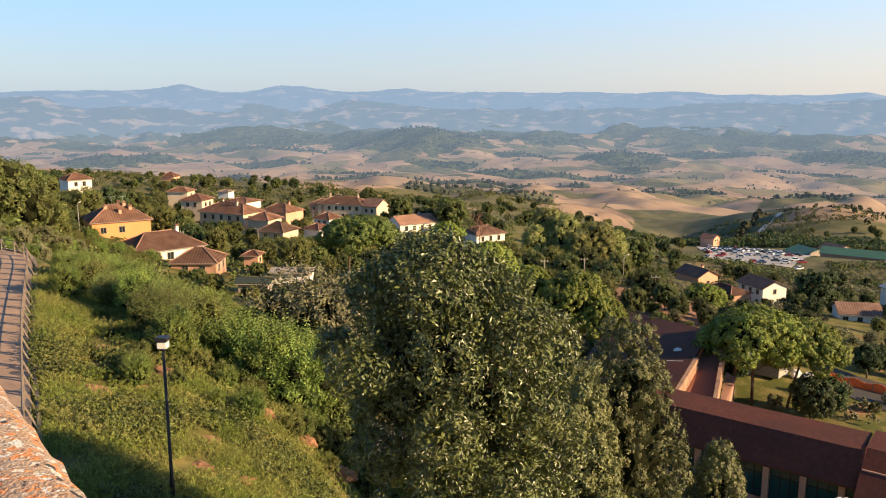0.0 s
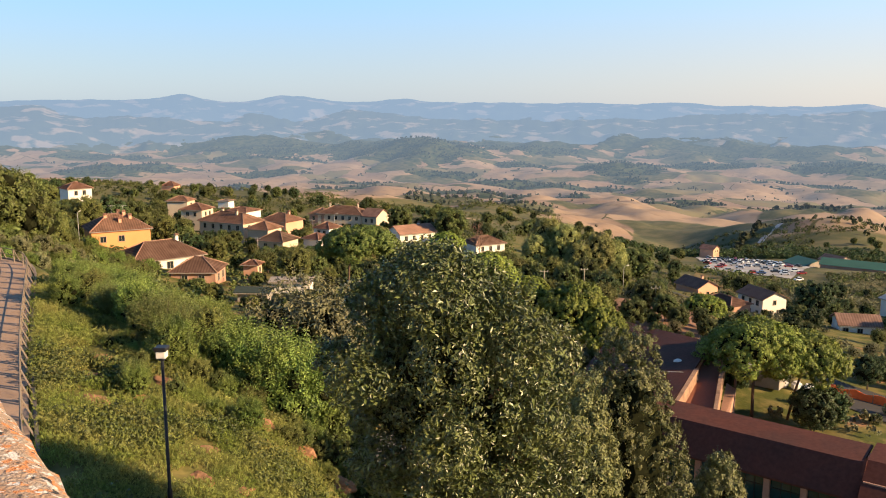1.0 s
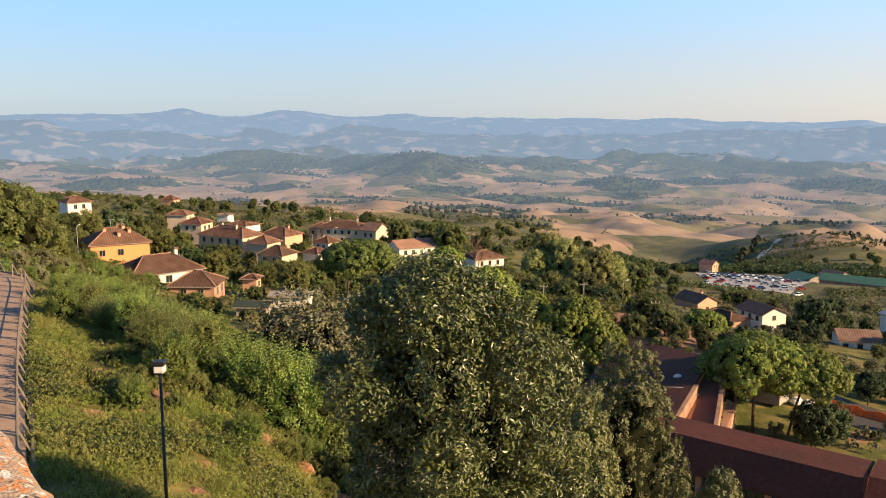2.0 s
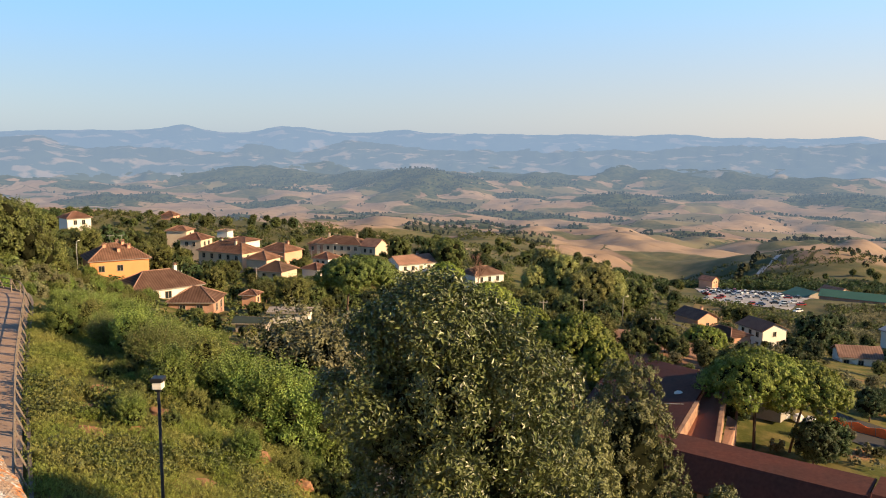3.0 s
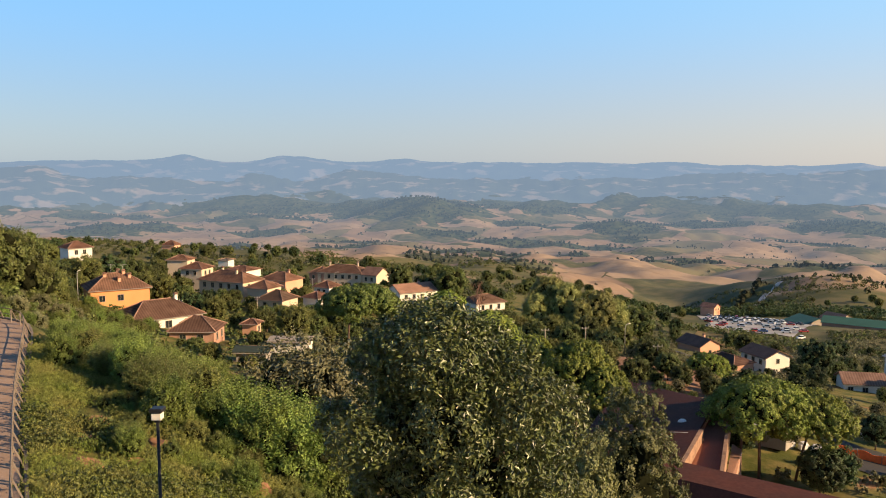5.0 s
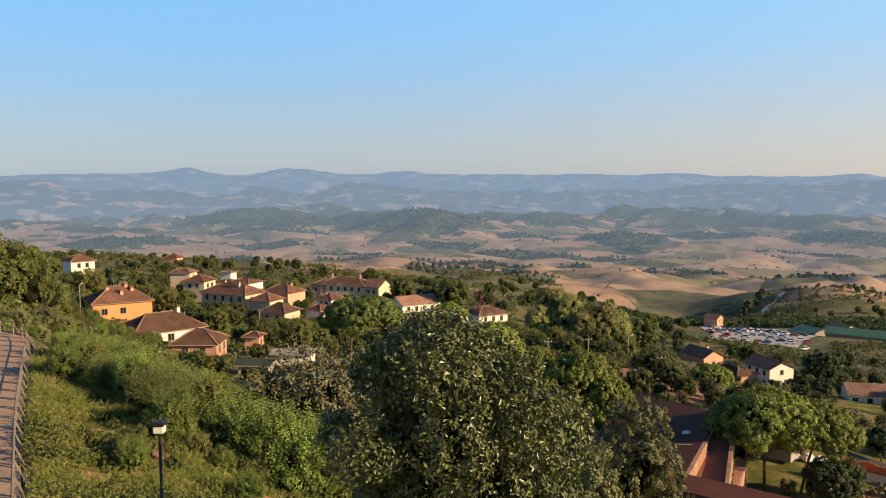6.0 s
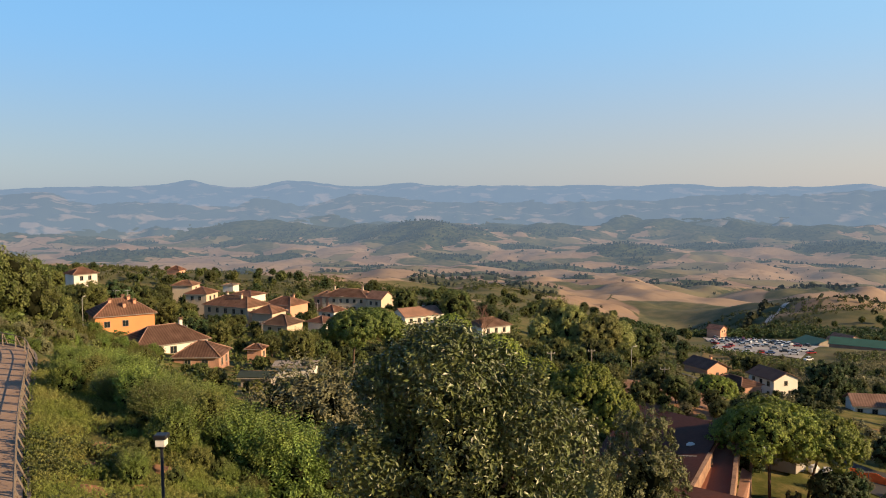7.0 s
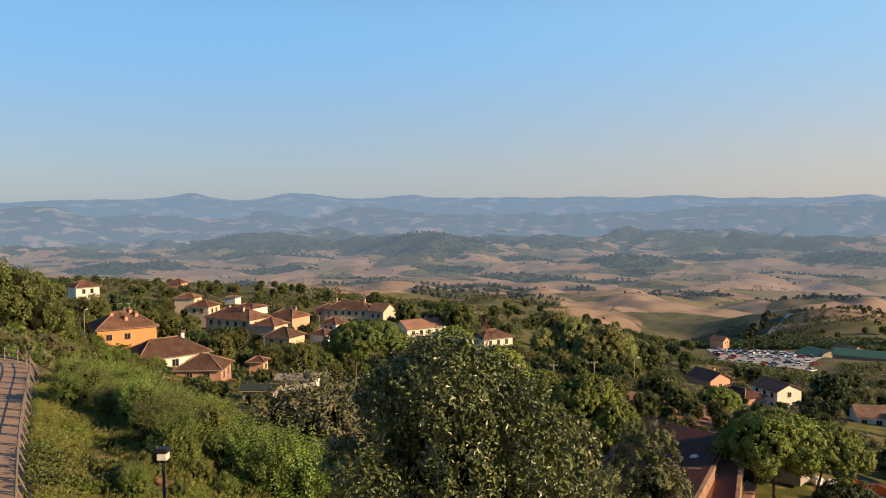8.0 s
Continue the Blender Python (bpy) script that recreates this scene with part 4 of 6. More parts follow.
# umbrella pines
def umbrella_pine(x, y, w, top, seed, label, crown_h=None, trunks=((0, 0, 0.0),), leaves=44000, foliage="leaf_pine"):
    z = land(x, y)
    t = root("umbrella_pine", x, y, z - 0.2, 0, label, "tree", "umbrella pines")
    h = top - z
    ch = crown_h or w * 0.42
    g = random.Random(seed)
    blobs = []
    for i in range(52):                # tufts over a low dome, fewer underneath
        a = 2.399 * i + g.uniform(-0.3, 0.3)
        q = math.sqrt((i + 0.5) / 52)
        r = w * 0.5 * q * g.uniform(0.86, 1.0)
        s = w * g.uniform(0.100, 0.150)
        up = h - ch * (0.10 + 0.50 * q ** 2.6) - s * 0.6 + g.uniform(-0.2, 0.2)
        if i % 5 == 4:
            up -= ch * g.uniform(0.2, 0.4) * (1.15 - q)
        blobs.append((math.cos(a) * r, math.sin(a) * r, up, s, s, s * 0.85))
    heart = [(0, 0, h - ch * 0.45, w * 0.30, w * 0.30, ch * 0.26)] + [(math.cos(k) * w * 0.27, math.sin(k) * w * 0.27, h - ch * 0.56, w * 0.15, w * 0.15, ch * 0.17) for k in range(6)]
    for tx, ty, lean in trunks:
        tube_object("trunk", [(tx, ty, -0.4), (tx + lean * 0.35, ty, h * 0.35), (tx + lean * 0.7, ty, h * 0.62), (tx * 0.6 + lean, ty * 0.6, h - ch * 0.6)],
                    [w * 0.019, w * 0.016, w * 0.014, w * 0.008], M["bark"], t)
        for i in range(8, 52, 6):
            cx, cy, cz, *_ = blobs[i]
            tube_object("limb", [(tx + lean * 0.75, ty, h * 0.66), ((tx + cx) * 0.5, cy * 0.5, h * 0.74), (cx * 0.9, cy * 0.9, cz - 0.2)], [w * 0.010, w * 0.007, w * 0.003], M["bark"], t, sides=6)
    crown_mesh("crown", blobs, int(leaves * 1.05), 0.23, M[foliage], seed, t, k=0.9, clump=40, spread=0.36, shell=0.86, aspect=0.62, heart=heart, jitter=0.24)
    return t


umbrella_pine(35.2, 89.0, 10.5, -23.0, 21, "umbrella pine with bright green crown and bare leaning trunk", 6.6, ((-2.2, 0.3, 1.0), (0.2, 0, -0.4)))
umbrella_pine(40.6, 88.5, 8.5, -24.6, 22, "umbrella pine with spreading crown and leaning trunk", 5.6, ((-1.5, 0, 2.2),))
umbrella_pine(*polar(-5.8, 105), 9.4, -15.4, 23, "broad umbrella pine with dark trunk below the houses", 3.2, ((-1.9, 0, 0.5),), foliage="leaf_pine_shaded")
umbrella_pine(*polar(3.1, 88), 6.6, -15.6, 24, "umbrella pine with rounded bright crown", 5.2)
umbrella_pine(*polar(6.2, 90), 5.6, -18.5, 25, "umbrella pine with rounded bright crown", 4.6)
umbrella_pine(*polar(9.4, 86), 8.6, -18.2, 26, "umbrella pine with broad lumpy crown", 6.4)
umbrella_pine(*polar(11.2, 84), 5.6, -20.2, 29, "umbrella pine with rounded bright crown", 4.8)
umbrella_pine(*polar(18.2, 150), 7.6, -33.0, 27, "umbrella pine beside the lane", 4.2, leaves=20000)
umbrella_pine(*polar(0.2, 160), 6.5, -24.5, 28, "umbrella pine among the houses", 3.6, leaves=20000)

HOUSES.append((-6.6, 0.8, 105, 13.0))            # the trunk of the broad pine stays in sight

# model trees, each copied about
def model(name, label, mat_key, w, h, stem, seed, leaves, size, category="tree", **kw):
    t = tree(name, *polar(0, 5), label, category, M[mat_key], w, h, stem, seed, leaves, size, **kw)
    return t


KINDS = {
    "bright": [model("robinia_sapling", "leafy robinia sapling with bright green leaves", "leaf_bright", 3.2, 3.9, 0.3, 31 + i, 5600, 0.18, "shrub", group="saplings on the slope", n=17, sprays=(340, 1.15, 0.21), spread=0.46, shell=0.56, jitter=0.42) for i in range(4)],
    "mid": [model("slope_shrub", "dense green shrub on the slope", "leaf_mid", 3.4, 3.2, 0.3, 41 + i, 4200, 0.17, "shrub", group="shrubs on the slope", n=14, sprays=(110, 0.6, 0.18), spread=0.4, shell=0.62) for i in range(2)],
    "goldbush": [model("feathery_bush", "feathery yellow-green bush on the slope", "leaf_yellow", 3.2, 3.4, 0.3, 45, 4200, 0.15, "shrub", group="feathery bushes", n=14, sprays=(220, 0.9, 0.16), spread=0.42, shell=0.6)],
    "olive": [model("olive_tree", "grey-green olive tree with rounded crown", "leaf_olive", 3.8, 4.0, 0.8, 51 + i, 6800, 0.15, group="olive trees", n=15, sprays=(160, 0.5, 0.14), spread=0.4, jitter=0.45, k=0.40) for i in range(2)],
    "round": [model("garden_tree", "rounded green garden tree", "leaf_mid", 6.0, 7.5, 1.6, 61 + i, 7200, 0.32, group="garden trees", n=16, sprays=(120, 0.9, 0.30), spread=0.38, jitter=0.34, k=0.62) for i in range(3)],
    "dark": [model("dark_tree", "dark evergreen tree with dense crown", "leaf_dark", 6.0, 7.5, 1.4, 71 + i, 6600, 0.32, group="dark evergreen trees", n=15, spread=0.36, jitter=0.34, k=0.62) for i in range(2)],
    "yellow": [model("pale_tree", "yellow-green tree with loose leafy crown", "leaf_yellow", 6.0, 8.0, 1.4, 81 + i, 7400, 0.30, group="pale green trees", n=18, sprays=(220, 1.2, 0.26), spread=0.42, shell=0.66, jitter=0.4, k=0.6) for i in range(2)],
    "poplar": [model("poplar", "tall leafy poplar with pale sunlit crown", "leaf_poplar", 5.2, 10.0, 0.8, 95 + i, 12000, 0.32, group="poplars", n=24, sprays=(300, 1.0, 0.26), spread=0.42, shell=0.66, jitter=0.4) for i in range(2)],
    "cypress": [model("cypress", "slim dark green cypress tree", "leaf_dark", 1.8, 9.0, 0.3, 91, 2600, 0.26, group="cypresses", n=12)],
}
used = set()


def plant(kind, az, d, s=1.0, i=0, sink=0.15):
    """A tree of a kind at a bearing and distance; the first call uses the model itself."""
    src = KINDS[kind][i % len(KINDS[kind])]
    x, y = polar(az, d)
    if src.name not in used:
        used.add(src.name)
        src.matrix_basis = pose(x, y, land(x, y) - sink, 0, 0, 37 * i)
        src.scale = (s, s, s)
        return src
    return copy_at(src, x, y, (az * 73 + d * 11) % 360, s, sink)


def clear(az, d, s, tall=7.5):
    """Whether a tree there leaves the houses behind it in sight."""
    x, y = polar(az, d)
    low = math.degrees(math.atan2(-(land(x, y) + tall * s), y))
    w = math.degrees(math.atan2(3 * s, d))
    for ha, hw, hd, dep in HOUSES:
        if abs(az - ha) < hw + w and d < hd + 8 and (low < dep or d > hd - 8):
            return False
    return True


# the belt of saplings and shrubs between the grass slope and the houses
def crest(az):
    """How steeply below the eye the top of the belt lies, in degrees."""
    pts = [(-30, 9.4), (-26, 10.8), (-22, 11.6), (-18, 13.6), (-15, 14.7), (-12, 16.2), (-8, 18.5), (-4, 20.0)]
    for (a0, d0), (a1, d1) in zip(pts, pts[1:]):
        if a0 <= az <= a1:
            return d0 + (d1 - d0) * (az - a0) / (a1 - a0)
    return 12.0


def plume_bush(az, d, w, h, seed):
    """A fine-leaved bush of long plumes that fan upwards and outwards from its foot."""
    x, y = polar(az, d)
    t = root("plume_bush", x, y, land(x, y) - 0.1, 0, "large feathery light green bush with fanning plumes", "shrub")
    g = np.random.default_rng(seed)
    n, per = 420, 46
    a, lean = g.uniform(0, 2 * math.pi, n), 0.95 * np.sqrt(g.random(n))
    ln = h * (0.62 + 0.42 * g.random(n)) * (1 - 0.25 * lean)
    out = np.stack([np.cos(a), np.sin(a), np.zeros(n)], 1)
    u = np.linspace(0.18, 1, per)[None, :, None]
    spread = (w / 2 * lean)[:, None, None]
    p = out[:, None] * spread * u ** 1.25 + np.array([0, 0, 1.0]) * ln[:, None, None] * (u - 0.16 * (lean[:, None, None] * u) ** 2)
    p = p + g.normal(size=p.shape) * 0.07
    t_ = out[:, None] * (0.3 + lean[:, None, None]) + np.array([0, 0, 0.8]) + g.normal(size=p.shape) * 0.55
    t_ /= np.linalg.norm(t_, axis=2)[..., None]
    s_ = np.cross(t_, g.normal(size=p.shape))
    s_ /= np.linalg.norm(s_, axis=2)[..., None]
    L_ = 0.17 * (1.1 - 0.5 * u)
    v = np.stack([p - t_ * L_ * 0.5, p + s_ * L_ * 0.14, p + t_ * L_ * 0.5, p - s_ * L_ * 0.14], axis=2).reshape(-1, 3)
    mesh_object("foliage", v.tolist(), np.arange(len(v)).reshape(-1, 4).tolist(), M["leaf_plume"], t)
    vs, fs = [], []
    for k in range(0, n, 14):
        q = [tuple(p[k, i]) for i in (0, 12, 26, 40)]
        v2, f2 = tube([(0, 0, 0)] + q, [0.03, 0.024, 0.018, 0.012, 0.005], 5)
        fs += [tuple(i + len(vs) for i in f) for f in f2]
        vs += v2
    mesh_object("stems", vs, fs, M["bark"], t)
    return t


plume_bush(-19.3, 46.5, 4.4, 4.1, 3)
plume_bush(-16.8, 49.0, 3.0, 2.8, 4)
plume_bush(-22.6, 52.0, 3.0, 3.0, 5)

for k, (az, d, s) in enumerate([(-13.9, 44, 0.9), (-12.6, 43, 1.0), (-11.2, 42.3, 1.05), (-9.8, 42.5, 1.1), (-8.4, 43, 1.0), (-10.4, 45, 1.2), (-7.4, 44.2, 0.9), (-12.0, 45.5, 1.1), (-15.2, 45, 0.85), (-9.0, 45.5, 1.15)]):
    plant("bright", az, d, s, k)     # leafy saplings along the break of the slope

g = random.Random(4)
placed = []
tries = 0
while len(placed) < 300 and tries < 16000:
    tries += 1
    az, d = g.uniform(-31, -6.5), 42 + 62 * g.random() ** 1.3
    off = path_distance(*polar(az, d))
    if d < 44 + 2.5 * math.sin(az * 0.7) + (5 if az > -9 else 0) or off > -2.2 or (off > -6 and d < 54):
        continue
    x, y = polar(az, d)
    if any((x - a) ** 2 + (y - b) ** 2 < 1.85 ** 2 for a, b in placed):
        continue
    room = -y * math.tan(radians(crest(az))) - land(x, y)
    s = min(room / 3.5, 1.4) * g.uniform(0.45, 1.05)
    if s < 0.3 or not clear(az, d, s, 3.8):
        continue
    placed.append((x, y))
    plant(g.choice(["bright", "bright", "bright", "mid", "goldbush"]), az, d, s, len(placed))
for k in range(70):                    # low outliers in the grass below the belt
    az = g.uniform(-24, -8)
    d = 45 - 9 * g.random() ** 2
    if path_distance(*polar(az, d)) < -4:
        plant(g.choice(["bright", "mid", "goldbush"]), az, d, g.uniform(0.18, 0.42), k)

# single larger trees
for kind, az, d, s, i in [
    ("olive", -9.7, 56, 2.15, 0), ("olive", -8.2, 60, 1.8, 1), ("olive", -13.9, 70, 1.3, 0), ("olive", -16.4, 74, 1.05, 1), ("olive", -12.6, 66, 1.2, 1), 
    ("round", -28.9, 104, 1.12, 0), ("round", -27.2, 108, 0.95, 1), ("round", -30.6, 100, 1.2, 1), ("round", -26.4, 116, 0.85, 1), ("round", -28.0, 118, 1.1, 2), ("round", -25.6, 170, 1.3, 2), ("dark", -26.0, 210, 1.3, 0),
    ("poplar", 7.4, 205, 1.6, 0), ("poplar", 8.5, 202, 1.5, 1), ("poplar", 10.9, 200, 1.45, 0), ("poplar", 11.9, 203, 1.3, 1), ("poplar", 9.6, 196, 1.1, 0), ("poplar", 6.5, 200, 1.1, 1), ("dark", 5.2, 222, 1.45, 0), ("dark", 4.2, 228, 1.5, 1), ("yellow", 12.4, 190, 0.9, 0), ("round", 10.2, 182, 0.95, 0),
    ("round", 6.4, 160, 0.8, 1), ("round", 8.8, 155, 0.8, 2), ("round", 13.6, 230, 1.4, 0), ("round", 15.2, 245, 1.5, 1), ("yellow", 16.2, 215, 0.9, 1),
    ("round", 14.4, 132, 0.75, 2), ("round", 15.6, 128, 0.6, 0), ("dark", 25.4, 93, 0.74, 0), ("dark", 26.3, 96, 0.70, 1), ("round", 25.8, 170, 1.5, 2), ("dark", 24.9, 190, 1.2, 1),
    ("round", 27.0, 130, 0.9, 0), ("round", 28.0, 140, 1.0, 1), ("yellow", 15.9, 200, 0.95, 0), ("cypress", -11.9, 120, 0.62, 0), ("cypress", -9.0, 262, 1.1, 0), ("cypress", -4.9, 285, 1.05, 0), ("cypress", -18.2, 185, 1.0, 0),
    ("yellow", -17.6, 160, 0.95, 0), ("yellow", -19.0, 200, 1.0, 1), ("round", -10.8, 180, 1.35, 0), ("yellow", -10.4, 150, 0.95, 1), ("round", -14.6, 170, 1.0, 1), ("dark", -15.4, 205, 1.0, 0),
    ("round", -13.0, 160, 0.85, 2), ("yellow", -15.0, 128, 0.6, 0), ("yellow", -11.2, 116, 0.55, 1), ("round", -8.2, 140, 0.9, 0), ("dark", -7.4, 175, 1.0, 1), ("round", -3.0, 280, 1.3, 2), ("dark", -1.0, 262, 1.0, 0),
    ("round", 0.6, 255, 1.5, 1), ("yellow", -23.6, 215, 1.1, 0), ("dark", -22.2, 225, 1.3, 1), ("round", -20.6, 230, 1.2, 0), ("dark", -24.4, 190, 1.1, 0), ("round", -27.4, 190, 1.5, 2), ("dark", -28.4, 230, 1.6, 1),
]:
    if clear(az, d, s) or d < 62:
        plant(kind, az, d, s, i)

def scatter(count, seed, az0, az1, d0, d1, kinds, s0, s1, tall=7.5, keep=None):
    """Trees strewn over a sector, where they hide no house."""
    g = random.Random(seed)
    n = tries = 0
    while n < count and tries < count * 12:
        tries += 1
        az, d, s = g.uniform(az0, az1), math.sqrt(g.uniform(d0 ** 2, d1 ** 2)), g.uniform(s0, s1)
        if not clear(az, d, s, tall) or (keep and not keep(az, d)):
            continue
        n += 1
        plant(g.choice(kinds), az, d, s, n)


def off_yard(az, d):
    return not (16.8 < az < 25.6 and 320 + (25.5 - az) * 9 < d < 525)


def off_field(az, d):
    return not (11.0 < az < 18.5 and 112 < d < 160) and not (9.5 < az < 17.5 and abs(d - ROAD_D(az)) < 7)


def ROAD_D(az):
    """The distance of the lane below the poplars, by bearing."""
    return 300 - (az - 11) * 13


def short_of_poplars(az, d):
    return not (5 < az < 13 and 120 < d < 235)


def dress_houses(seed):
    """Garden trees before each house that hide the foot of its walls."""
    g = random.Random(seed)
    for k, (ha, hw, hd, dep) in enumerate(list(HOUSES)):
        if hd > 430:
            continue
        for i in range(5):
            az, d = ha + g.uniform(-1.1, 1.1) * hw, hd - g.uniform(9, 22)
            x, y = polar(az, d)
            s = min(0.85, (-y * math.tan(radians(dep)) - land(x, y)) / 7.5)
            if s > 0.2 and clear(az, d, s * 0.97):
                plant(g.choice(["round", "yellow", "dark", "round"]), az, d, s, i + k)


dress_houses(15)
scatter(130, 9, -31, 4, 230, 400, ["round", "dark", "round", "yellow", "dark"], 0.4, 0.85)
scatter(150, 10, -27, 4, 95, 240, ["round", "yellow", "olive", "round", "yellow", "dark"], 0.4, 0.85)
scatter(60, 18, -30, -19, 66, 118, ["mid", "bright", "olive"], 0.3, 0.6, tall=3.6, keep=lambda a, d: path_distance(*polar(a, d)) < -3)
g = random.Random(42)
for k in range(34):                    # shrubs along the street below the slope
    plant(g.choice(["mid", "bright", "mid"]), g.uniform(-10, 1.5), g.choice([g.uniform(39, 43.5), g.uniform(52.5, 62)]), g.uniform(0.4, 0.75), k)
g = random.Random(43)
for k in range(26):                    # bushes and small trees between the red roof and the bare earth
    plant(g.choice(["mid", "olive", "mid", "round"]), g.uniform(12.6, 19.0), g.uniform(116, 131), g.uniform(0.32, 0.62), k)
g = random.Random(41)
for k in range(46):                    # garden shrubs in front of the low house
    plant(g.choice(["mid", "bright", "goldbush"]), g.uniform(-25.5, -19.5), g.uniform(118, 156), g.uniform(0.45, 0.8), k)
scatter(46, 16, 0.5, 11.5, 66, 118, ["mid", "bright", "olive"], 0.4, 0.7, tall=3.6)
scatter(40, 17, 3, 12, 118, 190, ["round", "mid", "yellow", "dark"], 0.5, 0.8)
scatter(130, 11, 4, 31, 225, 620, ["round", "dark", "olive", "round", "yellow"], 0.45, 0.9, keep=lambda a, d: off_yard(a, d) and off_field(a, d) and short_of_poplars(a, d))
scatter(140, 12, 9, 31, 100, 225, ["olive", "round", "mid", "olive", "dark"], 0.35, 0.65, keep=lambda a, d: off_field(a, d) and short_of_poplars(a, d))


def clump_sheet(name, label, category, count, seed, az0, az1, d0, d1, size, leaves, leaf_size, material, keep=None, mask=None, flat=0.8, blade=False):
    """Low scrub or far woods: one mesh of many small leafy clumps lying on the land."""
    g = np.random.default_rng(seed)
    vs, fs, n, tries, total = [], [], 0, 0, 0
    while n < count and tries < count * 10:
        tries += 1
        az, d = g.uniform(az0, az1), math.sqrt(g.uniform(d0 ** 2, d1 ** 2))
        if keep and not keep(az, d):
            continue
        x, y = polar(az, d)
        if mask and noise.noise((x / mask[0], y / mask[0], seed)) < mask[1]:
            continue
        s = size * g.uniform(0.5, 1.2)
        if not clear(az, d, s / 7.5, 7.5):
            continue
        z = land(x, y)
        v, f = leaf_cloud([(x, y, z + s * 0.35, s * 0.55, s * 0.55, s * 0.5 * flat)], leaves, leaf_size, int(g.integers(1 << 30)), clump=max(4, leaves // 8), spread=0.35, shell=0.6, aspect=0.22 if blade else 0.7, droop=-2.5 if blade else 0.0)
        fs.append(f + total)
        total += len(v)
        vs.append(v)
        n += 1
    v, f = np.concatenate(vs), np.concatenate(fs)
    return tagged(mesh_object(name, v.tolist(), f.tolist(), material), label, category, kind="stuff")


scatter(60, 13, -31, -2, 330, 480, ["round", "dark", "olive", "round"], 0.3, 0.6)
clump_sheet("crest_wood", "continuous low woodland along the crest of the hill", "wood", 420, 7, -31, -3, 360, 480, 2.8, 50, 0.6, M["leaf_mid"], mask=(60, -0.05))
clump_sheet("scrub", "low green scrub between the houses and gardens", "scrub", 2400, 3, -30, 5, 90, 330, 2.4, 64, 0.42, M["leaf_mid"])
clump_sheet("scrub", "dry grey-green scrub and hedges on the lower ground", "scrub", 1300, 4, 6, 31, 95, 330, 1.8, 64, 0.36, M["leaf_olive"], keep=off_field, mask=(30, -0.2))
clump_sheet("hedgerow", "dark hedges and bushes round the fields", "hedge", 1500, 5, -31, 31, 330, 900, 4.0, 40, 0.9, M["leaf_mid"], keep=off_yard, mask=(95, 0.20))


def far_trees(name, label, category, places, size, seed, per=14):
    """Trees so far off that each is a small tuft: one mesh."""
    g = np.random.default_rng(seed)
    c = np.array([(x, y, land(x, y)) for x, y in places])
    n = len(c)
    h = size * g.uniform(0.55, 1.25, n)
    d = g.normal(size=(n, per, 3))
    d /= np.linalg.norm(d, axis=2)[..., None]
    p = c[:, None] + d * (h[:, None, None] * np.array([0.42, 0.42, 0.46])) * (0.6 + 0.4 * g.random((n, per, 1)))
    p[..., 2] += h[:, None] * 0.40
    nrm = d + 0.3 * g.normal(size=d.shape)
    nrm /= np.linalg.norm(nrm, axis=2)[..., None]
    t = np.cross(nrm, g.normal(size=d.shape))
    t /= np.linalg.norm(t, axis=2)[..., None]
    s_ = np.cross(nrm, t)
    L_ = h[:, None, None] * 0.30
    v = np.stack([p - t * L_, p + s_ * L_ * 0.8, p + t * L_, p - s_ * L_ * 0.8], axis=2).reshape(-1, 3)
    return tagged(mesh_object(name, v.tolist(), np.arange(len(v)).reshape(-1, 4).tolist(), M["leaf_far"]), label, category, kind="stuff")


def far_places(count, seed, az0, az1, d0, d1, want):
    g = random.Random(seed)
    out, tries = [], 0
    while len(out) < count and tries < count * 14:
        tries += 1
        x, y = polar(g.uniform(az0, az1), math.sqrt(g.uniform(d0 ** 2, d1 ** 2)))
        if want(x, y, g):
            out.append((x, y))
    return out


def grove(az0, az1, d0, d1, gap, seed):
    """An orchard: places in rows, with gaps."""
    g = random.Random(seed)
    out, d = [], d0
    while d < d1:
        az = az0 + g.uniform(0, 0.2)
        while az < az1:
            x, y = polar(az, d)
            if noise.noise((x / 90, y / 70, seed)) > -0.12:
                out.append((x + g.uniform(-2, 2), y + g.uniform(-3, 3)))
            az += math.degrees(gap / d)
        d += gap * 1.7
    return out


def wooded(x, y, g):
    return 0.48 + 0.2 * g.random() < cover(x, y)[0]


def hedged(x, y, g):
    return (abs(noise.noise((x / 190, y / 120, 15.5))) < 0.012 and noise.noise((x / 260, y / 260, 31.0)) > -0.05) or g.random() < 0.0015


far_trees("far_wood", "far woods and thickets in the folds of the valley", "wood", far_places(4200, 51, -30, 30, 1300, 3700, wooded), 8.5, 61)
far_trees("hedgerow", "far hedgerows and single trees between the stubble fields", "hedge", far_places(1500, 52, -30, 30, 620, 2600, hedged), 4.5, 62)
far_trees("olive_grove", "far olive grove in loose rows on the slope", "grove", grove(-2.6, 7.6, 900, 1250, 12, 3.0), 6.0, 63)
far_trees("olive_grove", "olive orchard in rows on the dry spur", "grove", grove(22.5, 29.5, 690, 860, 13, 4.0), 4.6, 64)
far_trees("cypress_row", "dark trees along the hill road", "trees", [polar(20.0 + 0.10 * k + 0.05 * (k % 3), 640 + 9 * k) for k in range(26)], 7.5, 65)

